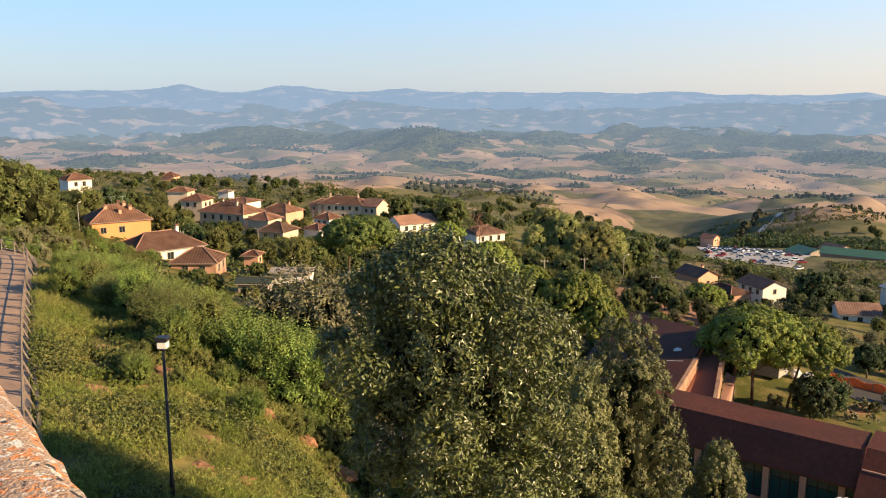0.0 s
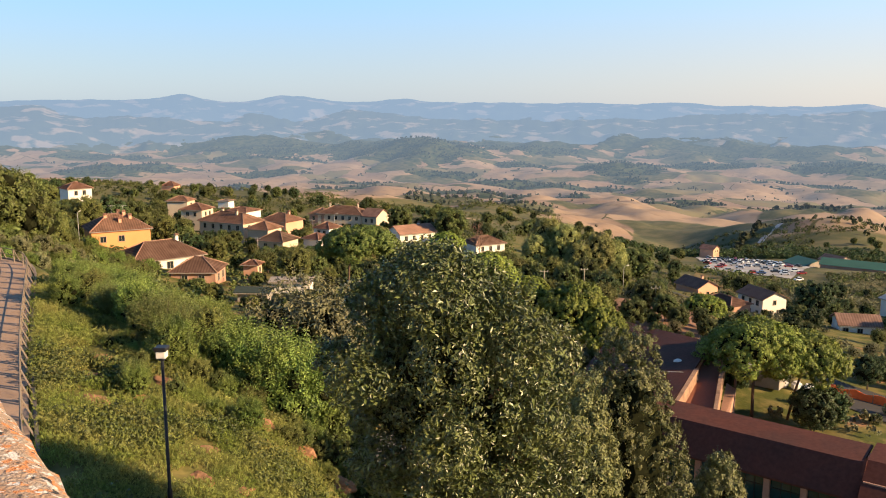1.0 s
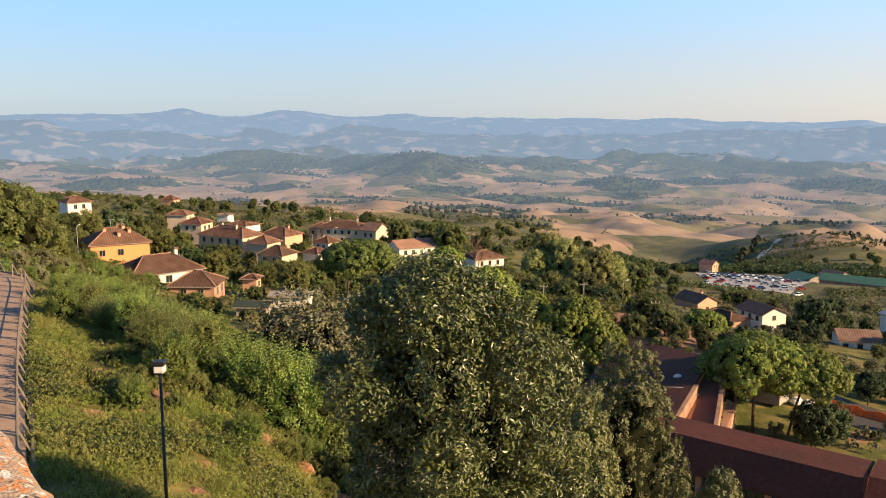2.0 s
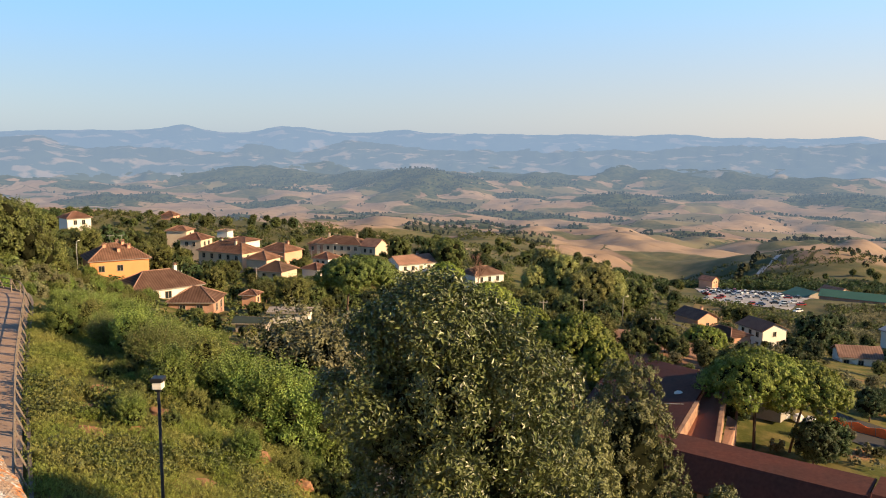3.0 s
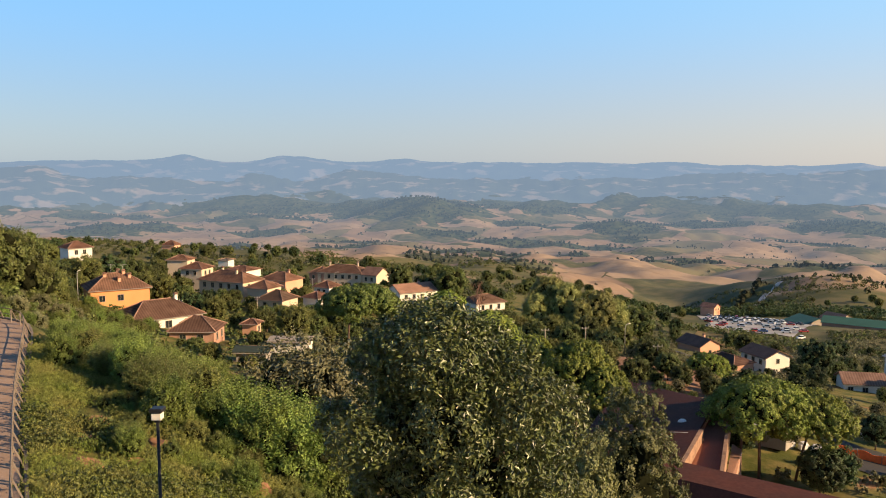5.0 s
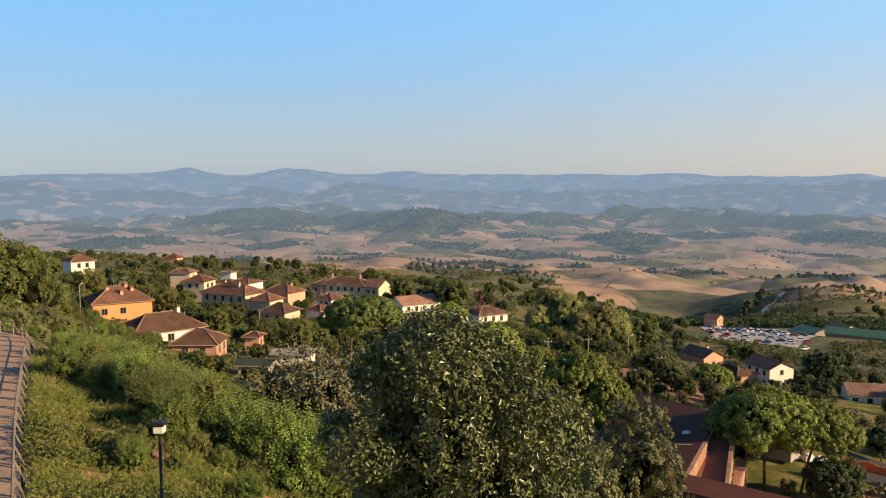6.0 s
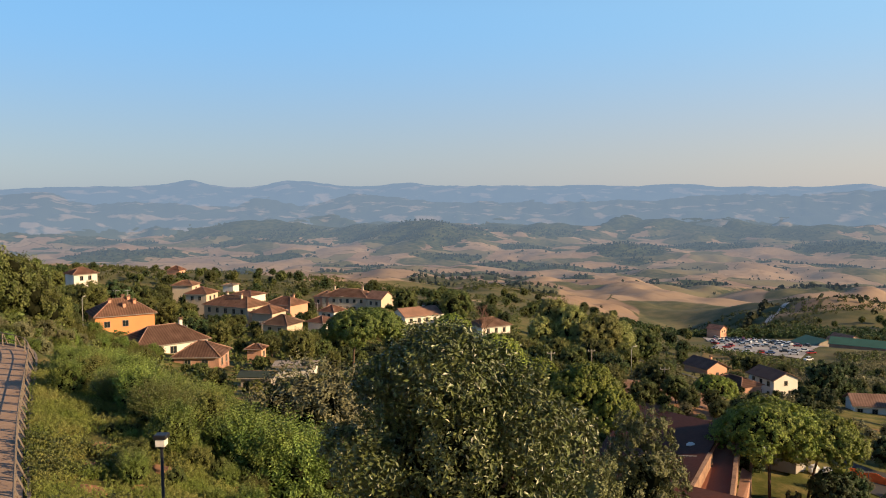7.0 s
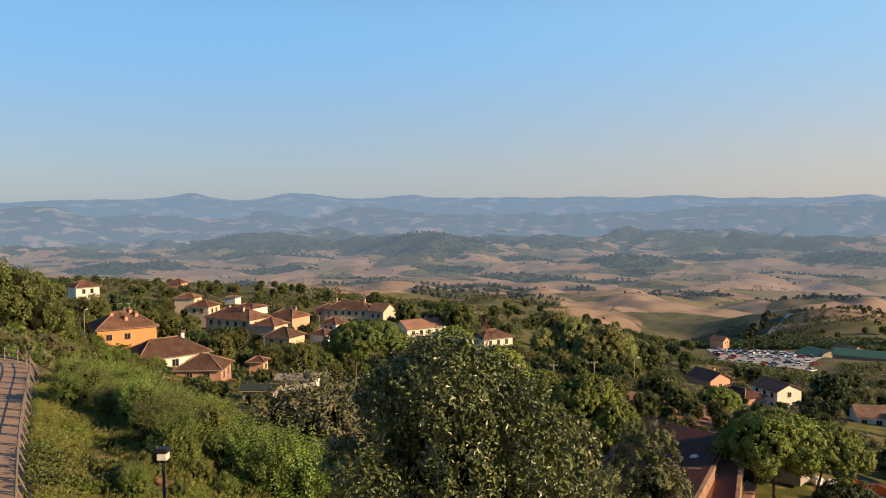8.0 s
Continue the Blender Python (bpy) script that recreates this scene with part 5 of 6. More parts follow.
# ---- the low red-roofed building ----
def slab(name, corners, thick, material, parent, label=""):
    """A flat plate through the corners (in order), thick metres downwards."""
    n = len(corners)
    v = [tuple(c) for c in corners] + [(c[0], c[1], c[2] - thick) for c in corners]
    f = [tuple(range(n)), tuple(range(2 * n - 1, n - 1, -1))] + [(i, i + n, (i + 1) % n + n, (i + 1) % n) for i in range(n)]
    bm = bmesh.new()
    vs = [bm.verts.new(p) for p in v]
    for q in f:
        bm.faces.new([vs[i] for i in q])
    bmesh.ops.recalc_face_normals(bm, faces=bm.faces[:])
    return part(name, bm, material, parent, label)


def red_building():
    t = root("school_building", 0, 0, 0, 0, "long low brick building with dark red sheet roofs", "building")
    u, n = Vector((0.795, -0.607, 0)), Vector((0.607, 0.795, 0))       # along the front, and away from it
    p0 = Vector((21.3, 72.4, 0))

    def P(a, b, z):
        q = p0 + u * a + n * b
        return (q.x, q.y, z)
    ground_z = -36.5
    slab("roof", [P(-12, 0, -28.5), P(16.2, 0, -28.5), P(16.2, 4.2, -28.45), P(-12, 4.2, -28.45)], 0.25, M["red_roof"], t)
    slab("roof_slope", [P(-12, -2.0, -31.0), P(16.2, -2.0, -31.0), P(16.2, 0, -28.5), P(-12, 0, -28.5)], 0.2, M["red_roof"], t)
    slab("roof", [P(16.4, 0.4, -28.35), P(28, 0.4, -28.35), P(28, 4.6, -28.3), P(16.4, 4.6, -28.3)], 0.25, M["red_roof"], t)
    slab("roof_slope", [P(16.4, -3.4, -31.4), P(28, -3.4, -31.4), P(28, 0.4, -28.35), P(16.4, 0.4, -28.35)], 0.2, M["red_roof"], t)
    slab("gable_trim", [P(16.2, -2.2, -31.0), P(16.45, -2.2, -31.0), P(16.45, 0.2, -28.2), P(16.2, 0.2, -28.2)], 0.5, M["red_roof"], t)
    for a in range(-12, 17, 3):
        q = P(a + 0.2, -1.2, (ground_z - 31.2) / 2)
        box("pier", *q, 0.5, 0.5, abs(ground_z + 31.2), M["brick"], t, rz=math.atan2(u.y, u.x))
    rz = math.atan2(u.y, u.x)
    for a in range(-12, 16, 3):
        w = new("window")
        w.parent = t
        w.matrix_basis = Matrix.Translation(P(a + 1.7, -1.0, -33.0)) @ Matrix.Rotation(rz, 4, "Z")
        box("pane", 0, 0.02, 0, 2.5, 0.04, 2.9, M["teal_glass"], w)
        bm = bmesh.new()
        for o in (-1.25, -0.4, 0.42, 1.25):
            add_box(bm, o, 0, 0, 0.07, 0.10, 2.9)
        for o in (-1.45, 0.7, 1.45):
            add_box(bm, 0, 0, o, 2.5, 0.10, 0.07)
        part("window_frame", bm, M["black"], w)
        q = P(a + 1.7, -1.0, -35.6)
        box("sill_wall", *q, 2.6, 0.3, 2.2, M["brick"], t, rz=rz)
    c = P(2.1, 2.0, (ground_z - 28.8) / 2 - 0.2)
    box("wall", *c, 28, 4.2, abs(ground_z + 28.9) - 0.3, M["brick"], t, rz=math.atan2(u.y, u.x))
    c = P(22.2, 1.0, (ground_z - 29.2) / 2 - 0.2)
    box("wall", *c, 11.4, 4.6, abs(ground_z + 29.2) - 0.4, M["brick"], t, rz=rz)
    # rear wing: a large low-pitched roof, a sunken deck beside it and its parapets
    slab("roof", [(14.6, 88.0, -31.0), (21.9, 75.6, -28.9), (32.4, 95.1, -28.0), (25.7, 114.6, -30.6)], 0.3, M["red_roof"], t)
    slab("deck", [(22.6, 76.4, -30.6), (26.4, 76.2, -30.6), (32.6, 91.5, -28.9), (31.6, 94.0, -28.9)], 0.3, M["terracotta"], t)
    slab("parapet", [(22.1, 75.7, -28.9), (22.5, 75.6, -28.9), (28.0, 86.0, -28.4), (27.6, 86.2, -28.4)], 2.4, M["salmon"], t)
    slab("parapet", [(26.2, 75.6, -29.6), (26.6, 75.6, -29.6), (32.6, 90.6, -28.4), (32.2, 90.8, -28.4)], 2.4, M["salmon"], t)
    slab("wall", [(26.8, 76.4, -32.6), (28.0, 77.4, -32.6), (33.2, 88.6, -31.6), (32.8, 90.6, -31.6)], 5, M["brick"], t)
    bm = bmesh.new()
    bmesh.ops.create_uvsphere(bm, u_segments=12, v_segments=6, radius=0.55)
    bmesh.ops.transform(bm, matrix=Matrix.Translation((26.9, 90.0, -28.9)) @ Matrix.Diagonal((1, 1, 0.7, 1)), verts=bm.verts[:])
    part("vent_dome", bm, M["plastic_white"], t, "white plastic roof vent")
    tube_object("vent_pipe", [(24.2, 99.5, -30.4), (24.2, 99.5, -29.0)], [0.10, 0.10], M["steel"], t)
    tube_object("lightning_cable", [(20.0, 90.0, -29.85), (23.0, 87.5, -29.15), (26.0, 85.0, -28.42)], [0.03, 0.03, 0.03], M["steel"], t)
    slab("wall", [(15.4, 87.8, -31.3), (22.0, 76.8, -29.4), (31.8, 94.8, -28.4), (25.6, 113.4, -31.0)], 8, M["brick"], t)


red_building()


# ---- the path, its rail, the lamp and the terrace wall ----
def offset_line(line, off):
    """The line moved sideways to its left by off."""
    out = []
    for i, (x, y) in enumerate(line):
        a, b = line[max(i - 1, 0)], line[min(i + 1, len(line) - 1)]
        d = Vector((b[0] - a[0], b[1] - a[1], 0)).normalized()
        out.append((x - d.y * off, y + d.x * off))
    return out


def smooth_line(line, n=6):
    """The line with rounded corners, n points to each stretch."""
    out = []
    for i in range(len(line) - 1):
        p = [line[max(i - 1, 0)], line[i], line[i + 1], line[min(i + 2, len(line) - 1)]]
        out += [tuple(cubic(p[0][c], p[1][c], p[2][c], p[3][c], k / n) for c in (0, 1)) for k in range(n)]
    return out + [line[-1]]


fine_line = smooth_line(PATH_LINE)
inner, outer = offset_line(fine_line, -0.25), offset_line(fine_line, PATH_W)
k = len(fine_line)
pv = [(x, y, PATH_Z - d) for d in (0, 0.3) for x, y in inner + outer]
pf = [(i, i + 1, k + i + 1, k + i) for i in range(k - 1)] + [(2 * k + i, 2 * k + i + 1, i + 1, i) for i in range(k - 1)]
path = mesh_object("path", pv, pf, M["path"])
tagged(path, "grey-brown paved footpath along the slope", "path", kind="structure")


def fence():
    """The fence on the valley side of the path: posts with raking struts, a top rail and a lower board."""
    t = root("path_fence", PATH_LINE[1][0], PATH_LINE[1][1], PATH_Z, 0, "weathered wooden fence with raking struts along the path", "fence")
    o = Vector(t.matrix_basis.translation)
    pts = [Vector((x, y, PATH_Z)) for x, y in fine_line[3:]]
    marks, run, nxt = [], 0.0, 0.6
    for a, b in zip(pts, pts[1:]):
        seg = (b - a).length
        while nxt <= run + seg:
            marks.append((a.lerp(b, (nxt - run) / seg), (b - a).normalized()))
            nxt += 1.9
        run += seg
    for p, d in marks:
        out = Vector((d.y, -d.x, 0))
        q = p - o
        rz = math.atan2(d.y, d.x)
        box("post", q.x, q.y, 0.40, 0.08, 0.08, 1.2, M["wood_grey"], t, rz=rz)
        bm = bmesh.new()
        add_box(bm, 0, 0, 0, 0.13, 0.05, 1.2)
        tilt = Matrix.Translation(q + out * 0.26 + Vector((0, 0, 0.38))) @ Matrix.Rotation(rz, 4, "Z") @ Matrix.Rotation(radians(-22), 4, "X")
        bmesh.ops.transform(bm, matrix=tilt, verts=bm.verts[:])
        part("strut", bm, M["wood_grey"], t)
    for z, r in ((0.98, 0.035), (0.55, 0.03)):
        v, f = tube([p - o + Vector((0, 0, z)) for p, d in marks], [r] * len(marks), 6)
        mesh_object("rail", v, f, M["wood_grey"], t, smooth=True)
    v, f = tube([p - o + Vector((d.y, -d.x, 0)) * 0.48 + Vector((0, 0, 0.02)) for p, d in marks], [0.10] * len(marks), 4)
    mesh_object("sill_beam", v, f, M["wood_grey"], t)
    return t


fence()


def lamp_post():
    x, y = -8.75, 24.6
    z = land(x, y)
    t = root("lamp_post", x, y, z, 0, "black iron lamp post with square lantern", "street lamp")
    top = -7.75 - z
    tube_object("pole", [(0, 0, -0.3), (0, 0, 0.9), (0, 0, 1.0), (0, 0, top - 0.1)], [0.085, 0.08, 0.055, 0.045], M["black"], t, sides=10)
    box("lantern", 0, 0, top + 0.06, 0.30, 0.30, 0.22, M["lamp_panel"], t, "pale square diffuser", bevel=0.02)
    box("cap", 0, 0, top + 0.25, 0.40, 0.40, 0.14, M["black"], t, bevel=0.03)
    box("collar", 0, 0, top - 0.08, 0.16, 0.16, 0.10, M["black"], t)


lamp_post()

# stone parapet of the terrace under the viewer
def lichen_stone():
    """Weathered stone with patches of orange, white and black lichen."""
    m = mat("lichened_stone", (0.42, 0.26, 0.16), 0.95, scale=5, fine=45, vary=0.35, tint=(0.40, 0.34, 0.27), bump=1.0)
    nt = m.node_tree
    N, L = nt.nodes.new, nt.links.new
    b = nt.nodes["Principled BSDF"]
    col = b.inputs["Base Color"].links[0].from_socket
    geo = N("ShaderNodeNewGeometry")
    for scale, lo, hi, c in ((13, 0.56, 0.60, (0.62, 0.26, 0.10)), (17, 0.57, 0.62, (0.68, 0.64, 0.58)), (11, 0.60, 0.65, (0.05, 0.05, 0.055))):
        n, r, x = N("ShaderNodeTexNoise"), N("ShaderNodeMapRange"), N("ShaderNodeMix")
        n.inputs["Scale"].default_value, n.inputs["Detail"].default_value = scale, 3
        off = N("ShaderNodeVectorMath")
        off.operation = "ADD"
        off.inputs[1].default_value = (scale, 2 * scale, 0)
        L(geo.outputs["Position"], off.inputs[0])
        L(off.outputs[0], n.inputs["Vector"])
        r.inputs["From Min"].default_value, r.inputs["From Max"].default_value = lo, hi
        L(n.outputs[0], r.inputs["Value"])
        x.data_type = "RGBA"
        L(r.outputs[0], x.inputs["Factor"])
        L(col, x.inputs["A"])
        x.inputs["B"].default_value = (*c, 1)
        col = x.outputs["Result"]
    L(col, b.inputs["Base Color"])
    return m


LICHEN = lichen_stone()
bm = bmesh.new()
d = Vector((-0.634, 0.773, 0))
nrm = Vector((-0.773, -0.634, 0))
c0 = Vector((-1.88, 4.06, -2.0))
prof = [(0.0, -10.0), (0.0, -0.25), (0.05, -0.08), (0.16, 0.0), (0.45, 0.03), (0.60, -0.05), (0.66, -0.25), (0.66, -1.2)]
cols = []
for i in range(60):
    s = -7 + 0.2 * i
    col = []
    for k, (o, z) in enumerate(prof):
        q = c0 + d * s + nrm * o
        w = 0.035 * noise.noise((q.x * 3, q.y * 3, z * 3 + k)) + 0.02 * noise.noise((q.x * 9, q.y * 9, k))
        col.append(bm.verts.new((q.x + w, q.y + w, c0.z + z + w + 0.025 * s)))
    cols.append(col)
for a, b in zip(cols, cols[1:]):
    for k in range(len(prof) - 1):
        bm.faces.new((a[k], b[k], b[k + 1], a[k + 1]))
for f in bm.faces:
    f.smooth = True
wall = part("wall_parapet", bm, LICHEN)
tagged(wall, "lichen-covered stone parapet of the terrace", "wall", kind="structure")

# the paved terrace behind the parapet, on its retaining block
bm = bmesh.new()
outline = [c0 + d * s + nrm * o for s, o in ((-6.9, 0.60), (4.7, 0.60), (4.7, 6.6), (-6.9, 6.6))]
upper = [bm.verts.new((q.x, q.y, -3.1)) for q in outline]
lower = [bm.verts.new((q.x, q.y, -13.0)) for q in outline]
bm.faces.new(upper)
bm.faces.new(lower[::-1])
for k in range(4):
    bm.faces.new((upper[k], lower[k], lower[(k + 1) % 4], upper[(k + 1) % 4]))
bmesh.ops.recalc_face_normals(bm, faces=bm.faces[:])
terrace = part("terrace", bm, M["concrete"])
tagged(terrace, "grey paved terrace behind the stone parapet", "terrace", kind="structure")


# ---- rough grass and weeds on the slope below the terrace ----
BANKS = [(-15.0, 33.4, 1.6, 0.6, 0.35, -35, 1), (-13.4, 34.6, 1.1, 0.5, 0.3, -30, 2), (-8.7, 36.8, 1.5, 0.8, 0.55, -40, 3), (-7.0, 37.8, 1.6, 0.7, 0.5, -40, 4), (-5.4, 38.6, 2.0, 0.7, 0.55, -35, 5),
         (-10.9, 39.4, 1.4, 0.6, 0.5, -40, 6), (-12.2, 40.6, 1.3, 0.6, 0.45, -35, 7), (-9.6, 31.2, 1.2, 0.5, 0.22, -30, 8), (-3.9, 38.9, 1.4, 0.6, 0.4, -30, 9), (-7.6, 28.6, 0.9, 0.4, 0.2, 20, 10),
         (-17.0, 39.2, 1.8, 0.7, 0.35, -35, 11), (-13.5, 37.7, 1.7, 0.7, 0.4, -40, 12), (-9.0, 28.3, 1.1, 0.5, 0.3, -30, 13), (-16.2, 36.4, 1.3, 0.5, 0.3, -35, 14)]     # bare earth in the turf: place, size and turn


def on_slope(az, d):
    x, y = polar(az, d)
    if any((x - b[0]) ** 2 + (y - b[1]) ** 2 < (0.62 * b[2]) ** 2 for b in BANKS):
        return False
    return path_distance(x, y) < -0.5 and d < (62 if az < -20 else 49) - 0.25 * max(0, az + 14) ** 1.4


clump_sheet("grass", "long sunlit grass on the slope", "grass", 12500, 21, -31, 4, 17, 62, 0.7, 30, 0.14, M["grass"], keep=on_slope, mask=(2.2, -0.32), flat=0.7, blade=True)
clump_sheet("weeds", "dark leafy weeds and brambles in the grass", "weeds", 2400, 22, -30, 4, 18, 48, 0.8, 44, 0.115, M["leaf_mid"], keep=on_slope, mask=(5.0, 0.12))


# ---- lanes, the bare field and the yard on the lower ground ----
def ground_patch(name, edge, material, label, category, lift=0.06, n=14):
    """A sheet lying on the land inside four corners given as (bearing, distance)."""
    (a0, d0), (a1, d1), (a2, d2), (a3, d3) = edge
    v, f = [], []
    for i in range(n + 1):
        for k in range(n + 1):
            u, w = i / n, k / n
            wob = 0.10 * math.sin(7 * u) * math.sin(5 * w + 1)
            az = (a0 * (1 - u) + a1 * u) * (1 - w) + (a3 * (1 - u) + a2 * u) * w + wob
            d = (d0 * (1 - u) + d1 * u) * (1 - w) + (d3 * (1 - u) + d2 * u) * w
            x, y = polar(az, d)
            v.append((x, y, land(x, y) + lift))
    f = [(i * (n + 1) + k, i * (n + 1) + k + 1, (i + 1) * (n + 1) + k + 1, (i + 1) * (n + 1) + k) for i in range(n) for k in range(n)]
    return tagged(mesh_object(name, v, [q[::-1] for q in f], material, smooth=True), label, category, kind="structure")


ground_patch("bare_field", [(10.8, 118), (18.6, 108), (18.2, 150), (11.2, 162)], M["field_soil"], "bare reddish earth beside the red roof", "field", 0.12)
ground_patch("road_lower", [(9.4, 317), (17.6, 210), (17.6, 218), (9.4, 326)], M["asphalt"], "grey asphalt lane below the trees", "road", 0.15)
ground_patch("yard", [(18.6, 388), (23.4, 350), (25.4, 470), (17.4, 518)], M["gravel"], "pale gravel yard full of parked cars", "yard", 0.25)
ground_patch("road_street", [(-7.5, 44), (19.0, 59), (19.0, 67), (-7.5, 51)], M["asphalt"], "asphalt street at the foot of the slope", "road", 0.10, 30)
ground_patch("track", [(20.4, 590), (20.8, 590), (23.6, 790), (23.25, 790)], M["gravel"], "pale gravel track climbing the dry spur", "track", 0.5)
ground_patch("dirt_slope", [(17.0, 300), (24.0, 245), (25.0, 310), (17.5, 360)], mat("dry_grass", (0.26, 0.19, 0.09), 0.95, scale=0.06, fine=0.8, vary=0.3, tint=(0.15, 0.125, 0.055), spec=0.05), "dry straw-coloured slope below the yard", "field", 0.2)


def car(paint):
    """A parked car: body, cabin glass and four wheels."""
    t = root("parked_car", 0, 0, 0, 0, "parked car in the gravel yard", "car", "cars in the yard")
    bm = bmesh.new()
    add_box(bm, 0, 0, 0.62, 4.2, 1.7, 0.62)
    bmesh.ops.bevel(bm, geom=bm.edges[:], offset=0.18, segments=2, affect="EDGES")
    part("body", bm, paint, t)
    bm = bmesh.new()
    vs = add_box(bm, -0.2, 0, 1.16, 2.3, 1.5, 0.56)
    for v in vs:
        if v.co.z > 1.2:
            v.co.x = -0.2 + (v.co.x + 0.2) * 0.72
            v.co.y *= 0.86
    part("cabin", bm, M["glass"], t, "dark car windows")
    box("car_roof", -0.2, 0, 1.46, 1.6, 1.3, 0.06, paint, t, bevel=0.02)
    for sx in (-1.3, 1.3):
        for sy in (-0.8, 0.8):
            v, f = tube([(sx, sy - 0.1, 0.32), (sx, sy + 0.1, 0.32)], [0.32, 0.32], 10)
            mesh_object("wheel", v, f, M["black"], t)
    return t


paints = [mat("car_white", (0.70, 0.70, 0.70), 0.3, vary=0.05, bump=0, spec=0.5), mat("car_silver", (0.40, 0.41, 0.43), 0.3, 0.4, vary=0.05, bump=0), mat("car_dark", (0.04, 0.045, 0.055), 0.3, vary=0.05, bump=0, spec=0.5),
          mat("car_red", (0.35, 0.03, 0.025), 0.3, vary=0.05, bump=0, spec=0.5), mat("car_blue", (0.05, 0.10, 0.25), 0.3, vary=0.05, bump=0, spec=0.5)]
labels = ["white car parked in the gravel yard", "silver car parked in the gravel yard", "dark car parked in the gravel yard", "red car parked in the gravel yard", "blue car parked in the gravel yard"]
models = [tagged(car(p), l) for p, l in zip(paints, labels)]
g = random.Random(6)
first = set()
for r, (d0, d1, n) in enumerate([(508, 462, 22), (488, 440, 14), (460, 405, 10), (430, 372, 12), (404, 350, 9)]):
    for i in range(n):
        u = (i + g.uniform(-0.2, 0.2)) / n
        az = 18.2 + u * (5.0 if r < 2 else 6.4)
        if r == 2 and 0.35 < u < 0.6:
            continue
        d = d0 + (d1 - d0) * u + g.uniform(-11, 11)
        x, y = polar(az, d)
        k = g.choice([0, 0, 1, 1, 2, 3, 4, 0])
        m = pose(x, y, land(x, y) + 0.26, 0, 0, 70 + g.uniform(-35, 35) + 30 * r)
        if k not in first:
            first.add(k)
            models[k].matrix_basis = m
        else:
            copy_thing(models[k], m)

clump_sheet("bank_scrub", "dark hedges and thickets round the yard", "hedge", 420, 31, 15, 31, 300, 390, 3.0, 60, 0.6, M["leaf_mid"], keep=off_yard, mask=(40, -0.25))
clump_sheet("bank_scrub", "dark trees and thickets behind the yard", "hedge", 700, 32, 12, 31, 520, 585, 5.5, 60, 1.0, M["leaf_dark"], mask=(60, -0.2))

clump_sheet("bank_scrub", "dry scrub and low bushes on the slope beside the yard", "scrub", 420, 33, 23.5, 30, 250, 430, 2.6, 56, 0.5, M["leaf_olive"], keep=off_yard)


# ---- bare earth and small things on the slope ----
def earth_bank(x, y, w, d, h, rz, seed):
    """A bank of bare earth broken out of the turf."""
    t = root("earth_bank", x, y, land(x, y) - 0.1, rz, "broken bank of bare orange earth in the grass", "earth")
    bm = bmesh.new()
    bmesh.ops.create_icosphere(bm, subdivisions=4, radius=1.0)
    for v in bm.verts:
        q = 1 + 0.35 * noise.noise(v.co * 1.5 + Vector((seed, 0, 0))) + 0.18 * noise.noise(v.co * 4 + Vector((0, seed, 0)))
        v.co = Vector((v.co.x * w / 2 * q, v.co.y * d / 2 * q, v.co.z * h * q))
    part("bank", bm, M["soil"], t)


for x, y, w, d, h, rz, sd in BANKS:
    earth_bank(x, y, w * 1.15, d * 1.5, h * 0.7, rz, sd)


def brick_stump(x, y):
    t = root("brick_stump", x, y, land(x, y) - 0.2, 25, "low brick stump capped with a dark stone slab", "masonry")
    box("base", 0, 0, 0.35, 0.7, 0.5, 0.8, M["brick"], t, bevel=0.03)
    box("cap", 0, 0, 0.80, 1.1, 0.8, 0.14, M["bark_grey"], t, "dark weathered stone slab", bevel=0.03)


brick_stump(-9.1, 36.3)


# ---- at the foot of the slope ----
def wire_fence():
    t = root("street_fence", -6.2, 50.4, land(-6.2, 50.4), 0, "thin wire fence with concrete posts by the street", "fence")
    o = t.matrix_basis.translation
    tops = []
    for k in range(5):
        x, y = -7.2 + 1.3 * k, 51.2 - 0.75 * k
        z = land(x, y) - o.z
        box("post", x - o.x, y - o.y, z + 0.75, 0.10, 0.10, 1.7, M["concrete"], t)
        tops.append((x - o.x, y - o.y, z + 1.5))
    for dz in (0, -0.5, -1.0):
        v, f = tube([(a, b, c + dz) for a, b, c in tops], [0.015] * 5, 5)
        mesh_object("wire", v, f, M["steel"], t)


wire_fence()


def van(x, y, rz):
    t = root("white_van", x, y, land(x, y) + 0.12, rz, "white van parked at the kerb of the street", "van")
    bm = bmesh.new()
    add_box(bm, 0, 0, 1.15, 4.8, 1.9, 1.75)
    bmesh.ops.bevel(bm, geom=bm.edges[:], offset=0.15, segments=2, affect="EDGES")
    part("body", bm, paints[0], t)
    box("windscreen", 2.38, 0, 1.55, 0.06, 1.5, 0.6, M["glass"], t)
    for sy in (-0.96, 0.96):
        box("side_window", 1.4, sy, 1.55, 1.0, 0.03, 0.5, M["glass"], t)
    for sx in (-1.5, 1.5):
        for sy in (-0.85, 0.85):
            v, f = tube([(sx, sy - 0.12, 0.34), (sx, sy + 0.12, 0.34)], [0.34, 0.34], 12)
            mesh_object("wheel", v, f, M["black"], t)


van(-6.4, 58.0, 15)


# ---- beside the red-roofed building ----
def bale(x, y, rz):
    t = root("wrapped_bale", x, y, land(x, y), rz, "bale wrapped in white plastic sheeting", "bale", "wrapped bales")
    bm = bmesh.new()
    add_box(bm, 0, 0, 0.55, 1.3, 1.1, 1.1)
    bmesh.ops.bevel(bm, geom=bm.edges[:], offset=0.28, segments=3, affect="EDGES")
    for v in bm.verts:
        v.co += Vector((0.06 * noise.noise(v.co * 3), 0.06 * noise.noise(v.co * 3 + Vector((5, 0, 0))), 0))
    part("wrap", bm, M["plastic_white"], t)
    return t


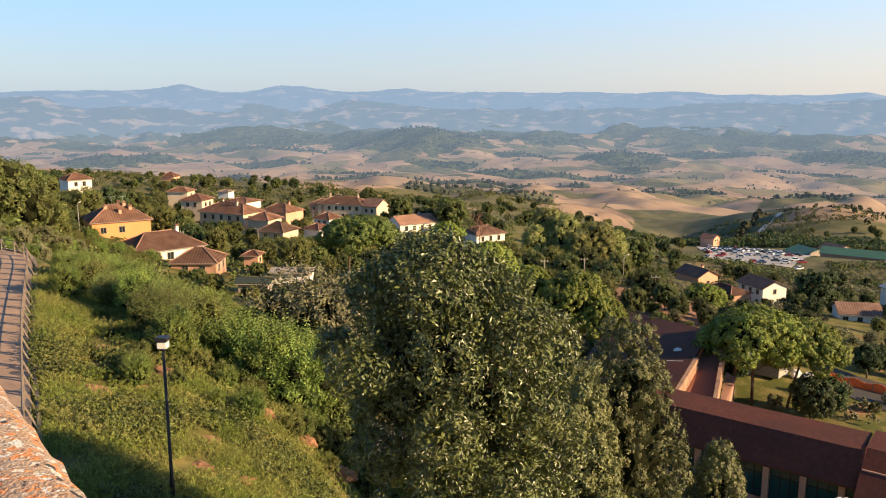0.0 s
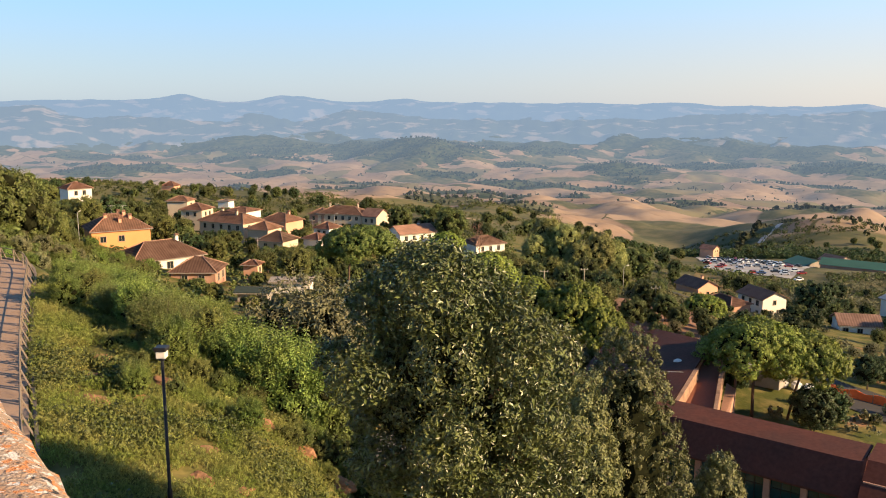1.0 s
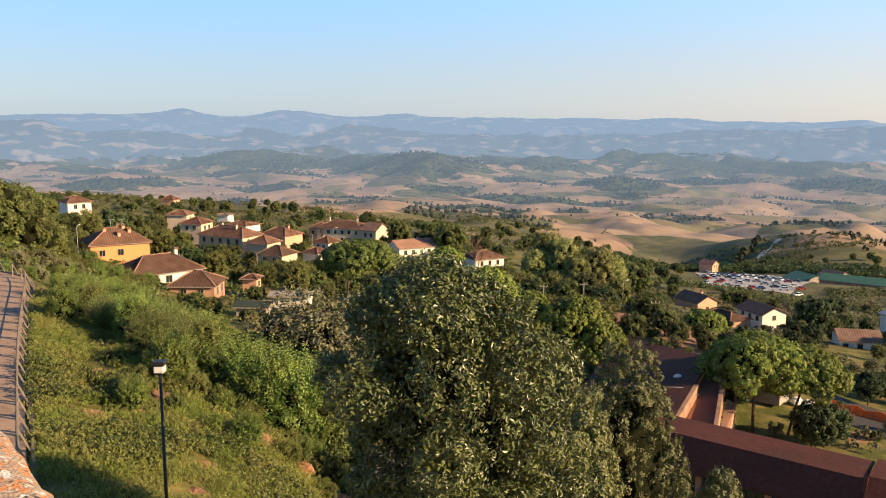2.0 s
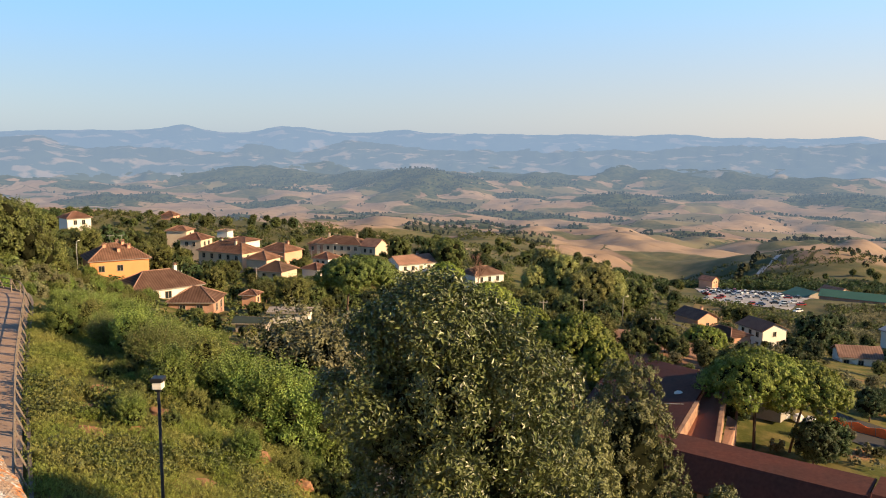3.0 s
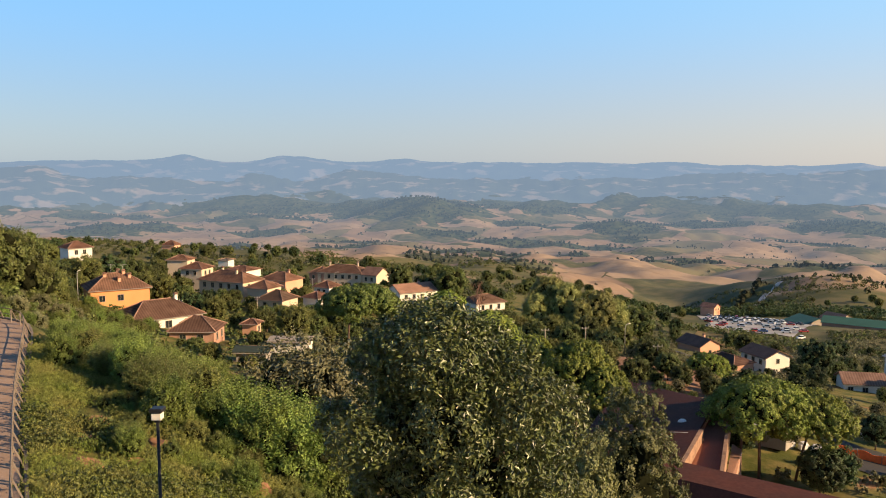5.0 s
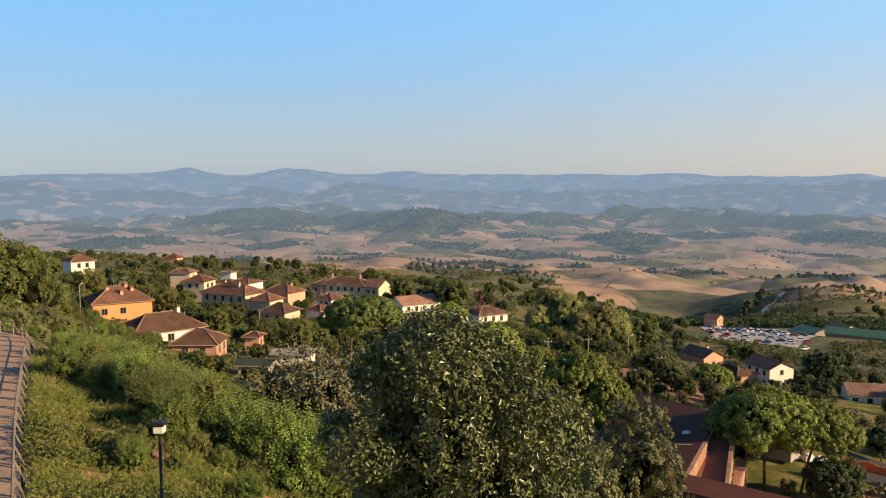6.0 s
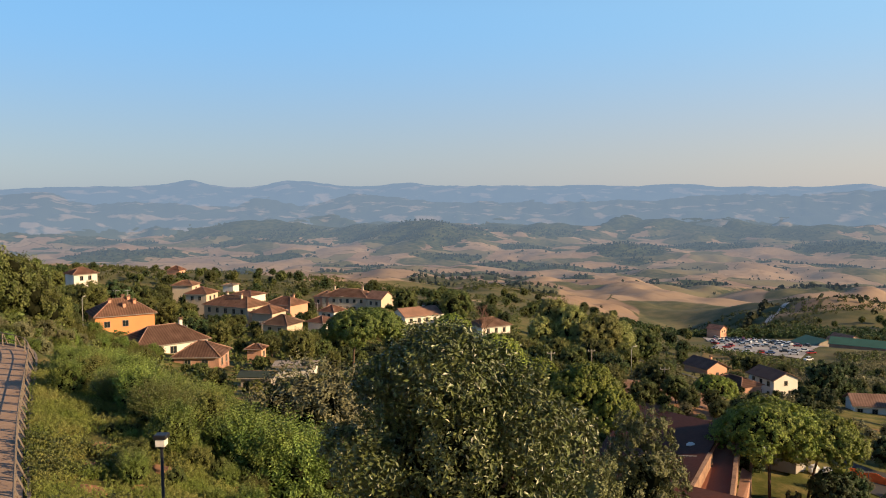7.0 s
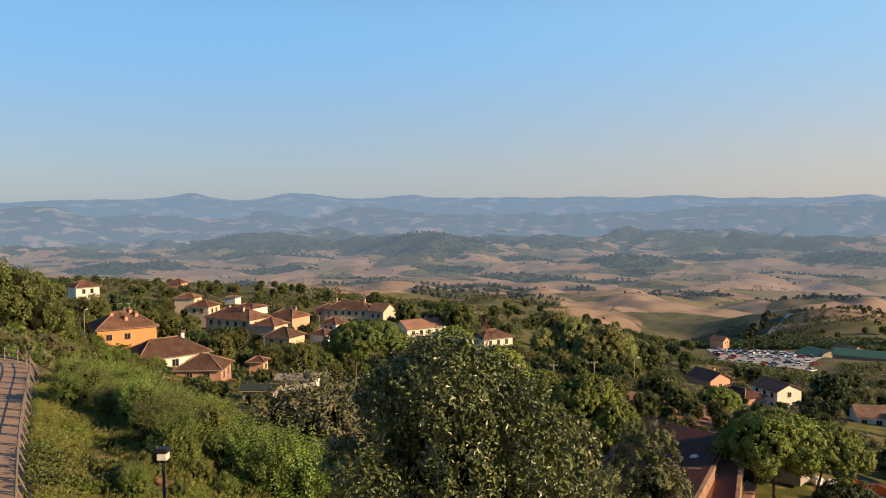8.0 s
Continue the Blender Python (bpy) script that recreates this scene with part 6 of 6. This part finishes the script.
b0 = bale(43.0, 99.0, 10)
for x, y, rz in [(44.5, 98.5, 25), (45.9, 98.0, -10), (43.7, 100.6, 40), (47.2, 97.6, 15), (42.0, 101.0, 0), (48.2, 96.6, 20), (57.2, 108.0, -15)]:
    copy_thing(b0, pose(x, y, land(x, y), 0, 0, rz))


def site_cabin(x, y, rz, w=6.0):
    t = root("site_cabin", x, y, land(x, y), rz, "grey metal site cabin among the pines", "cabin")
    box("body", 0, 0, 1.25, w, 2.4, 2.5, M["concrete"], t, bevel=0.04)
    box("roof", 0, 0, 2.56, w + 0.2, 2.6, 0.12, M["plastic_white"], t)
    box("door", -w / 4, -1.22, 1.05, 0.9, 0.05, 2.0, M["white"], t)


site_cabin(40.0, 99.5, -40)


def net_fence():
    t = root("orange_barrier", 52, 96, land(52, 96), 0, "orange plastic barrier netting round a work site", "barrier")
    o = t.matrix_basis.translation
    pts = [(48.5, 98.5), (50.5, 97.2), (52.8, 95.8), (55.5, 94.2), (58.5, 92.5)]
    v, f = [], []
    for k in range(33):
        u = k / 8
        i = min(int(u), 3)
        x, y = pts[i][0] + (pts[i + 1][0] - pts[i][0]) * (u - i), pts[i][1] + (pts[i + 1][1] - pts[i][1]) * (u - i)
        sag = 0.12 * math.sin(k * 0.8)
        for th in (0.0, 0.04):
            v += [(x - o.x + th, y - o.y + th, land(x, y) - o.z + 0.05), (x - o.x + th + sag, y - o.y + th, land(x, y) - o.z + 1.1 + sag)]
    for k in range(32):
        a, b = 4 * k, 4 * k + 4
        f += [(a, b, b + 1, a + 1), (a + 2, a + 3, b + 3, b + 2), (a + 1, b + 1, b + 3, a + 3)]
    mesh_object("netting", v, f, M["orange"], t)
    for x, y in pts:
        box("stake", x - o.x, y - o.y, land(x, y) - o.z + 0.6, 0.06, 0.06, 1.4, M["wood_grey"], t)


net_fence()
ground_patch("yard_small", [(25.4, 107), (32, 101), (32, 111), (26.2, 118)], M["asphalt"], "grey asphalt apron of the work site", "yard", 0.10)


def utility_pole(x, y, h, label="grey concrete utility pole with crossarm"):
    t = root("utility_pole", x, y, land(x, y) - 0.2, 0, label, "pole", "utility poles")
    tube_object("pole", [(0, 0, 0), (0, 0, h)], [0.13, 0.08], M["concrete"], t)
    box("crossarm", 0, 0, h - 0.35, 1.5, 0.10, 0.10, M["concrete"], t)
    for sx in (-0.65, 0, 0.65):
        tube_object("insulator", [(sx, 0, h - 0.3), (sx, 0, h - 0.08)], [0.05, 0.04], M["plastic_white"], t, sides=6)
    return t


p0 = utility_pole(*polar(14.9, 131), 5.4)
for az, d in [(7.2, 150), (10.0, 165), (17.0, 300), (19.5, 330), (-9.1, 270), (-12.9, 205), (-18.0, 172)]:
    x, y = polar(az, d)
    copy_thing(p0, pose(x, y, land(x, y) - 0.2, 0, 0, az))


def street_light(x, y, h, rz):
    t = root("street_light", x, y, land(x, y) - 0.2, rz, "grey street light with curved arm", "street lamp", "street lights")
    tube_object("pole", [(0, 0, 0), (0, 0, h - 0.6), (0.25, 0, h - 0.1), (0.9, 0, h)], [0.08, 0.055, 0.045, 0.04], M["steel"], t)
    box("lamp_head", 1.15, 0, h, 0.6, 0.22, 0.12, M["lamp_panel"], t, bevel=0.03)
    return t


s0 = street_light(29.0, 54.0, 6.6, 200)
for az, d, rz in [(-24.2, 176, 90), (12.7, 170, 30), (-7.6, 285, 10)]:
    x, y = polar(az, d)
    copy_thing(s0, pose(x, y, land(x, y) - 0.2, 0, 0, rz))


def antenna(x, y, z):
    t = root("roof_antenna", x, y, z, 20, "thin metal television aerial on the ridge", "aerial", "roof aerials")
    tube_object("mast", [(0, 0, -0.3), (0, 0, 2.4)], [0.035, 0.03], M["steel"], t, sides=6)
    tube_object("boom", [(-0.8, 0, 2.2), (0.8, 0, 2.2)], [0.025, 0.025], M["steel"], t, sides=5)
    for k in range(6):
        tube_object("element", [(-0.75 + 0.3 * k, -0.45, 2.2), (-0.75 + 0.3 * k, 0.45, 2.2)], [0.018, 0.018], M["steel"], t, sides=5)
    return t


hx, hy = polar(-21.9, 189)
a0 = antenna(hx - 1.0, hy, -23.9)
for x, y, z in [(hx + 1.4, hy + 0.3, -23.9)]:
    copy_thing(a0, pose(x, y, z, 0, 0, 60))


# the leafless tree among the houses
def bare_tree(x, y, h):
    t = root("bare_tree", x, y, land(x, y) - 0.2, 0, "leafless tree with reddish-brown twigs", "tree")
    g = random.Random(12)
    vs, fs = [], []

    def limb(p, d, ln, r, depth):
        q = p + d * ln
        v, f = tube([p, p.lerp(q, 0.5) + Vector((g.uniform(-1, 1), g.uniform(-1, 1), 0)) * ln * 0.06, q], [r, r * 0.8, r * 0.55], 5)
        fs.extend(tuple(i + len(vs) for i in w) for w in f)
        vs.extend(v)
        if depth:
            for _ in range(4 if depth > 1 else 5):
                e = (d + Vector((g.uniform(-1, 1), g.uniform(-1, 1), g.uniform(-0.2, 0.7))) * 0.75).normalized()
                limb(p.lerp(q, g.uniform(0.5, 1.0)), e, ln * g.uniform(0.6, 0.8), r * 0.55, depth - 1)
    limb(Vector((0, 0, 0)), Vector((0, 0, 1)), h * 0.36, 0.16, 4)
    mesh_object("trunk", vs, fs, M["twig"], t)


bare_tree(*polar(2.6, 222), 10.5)
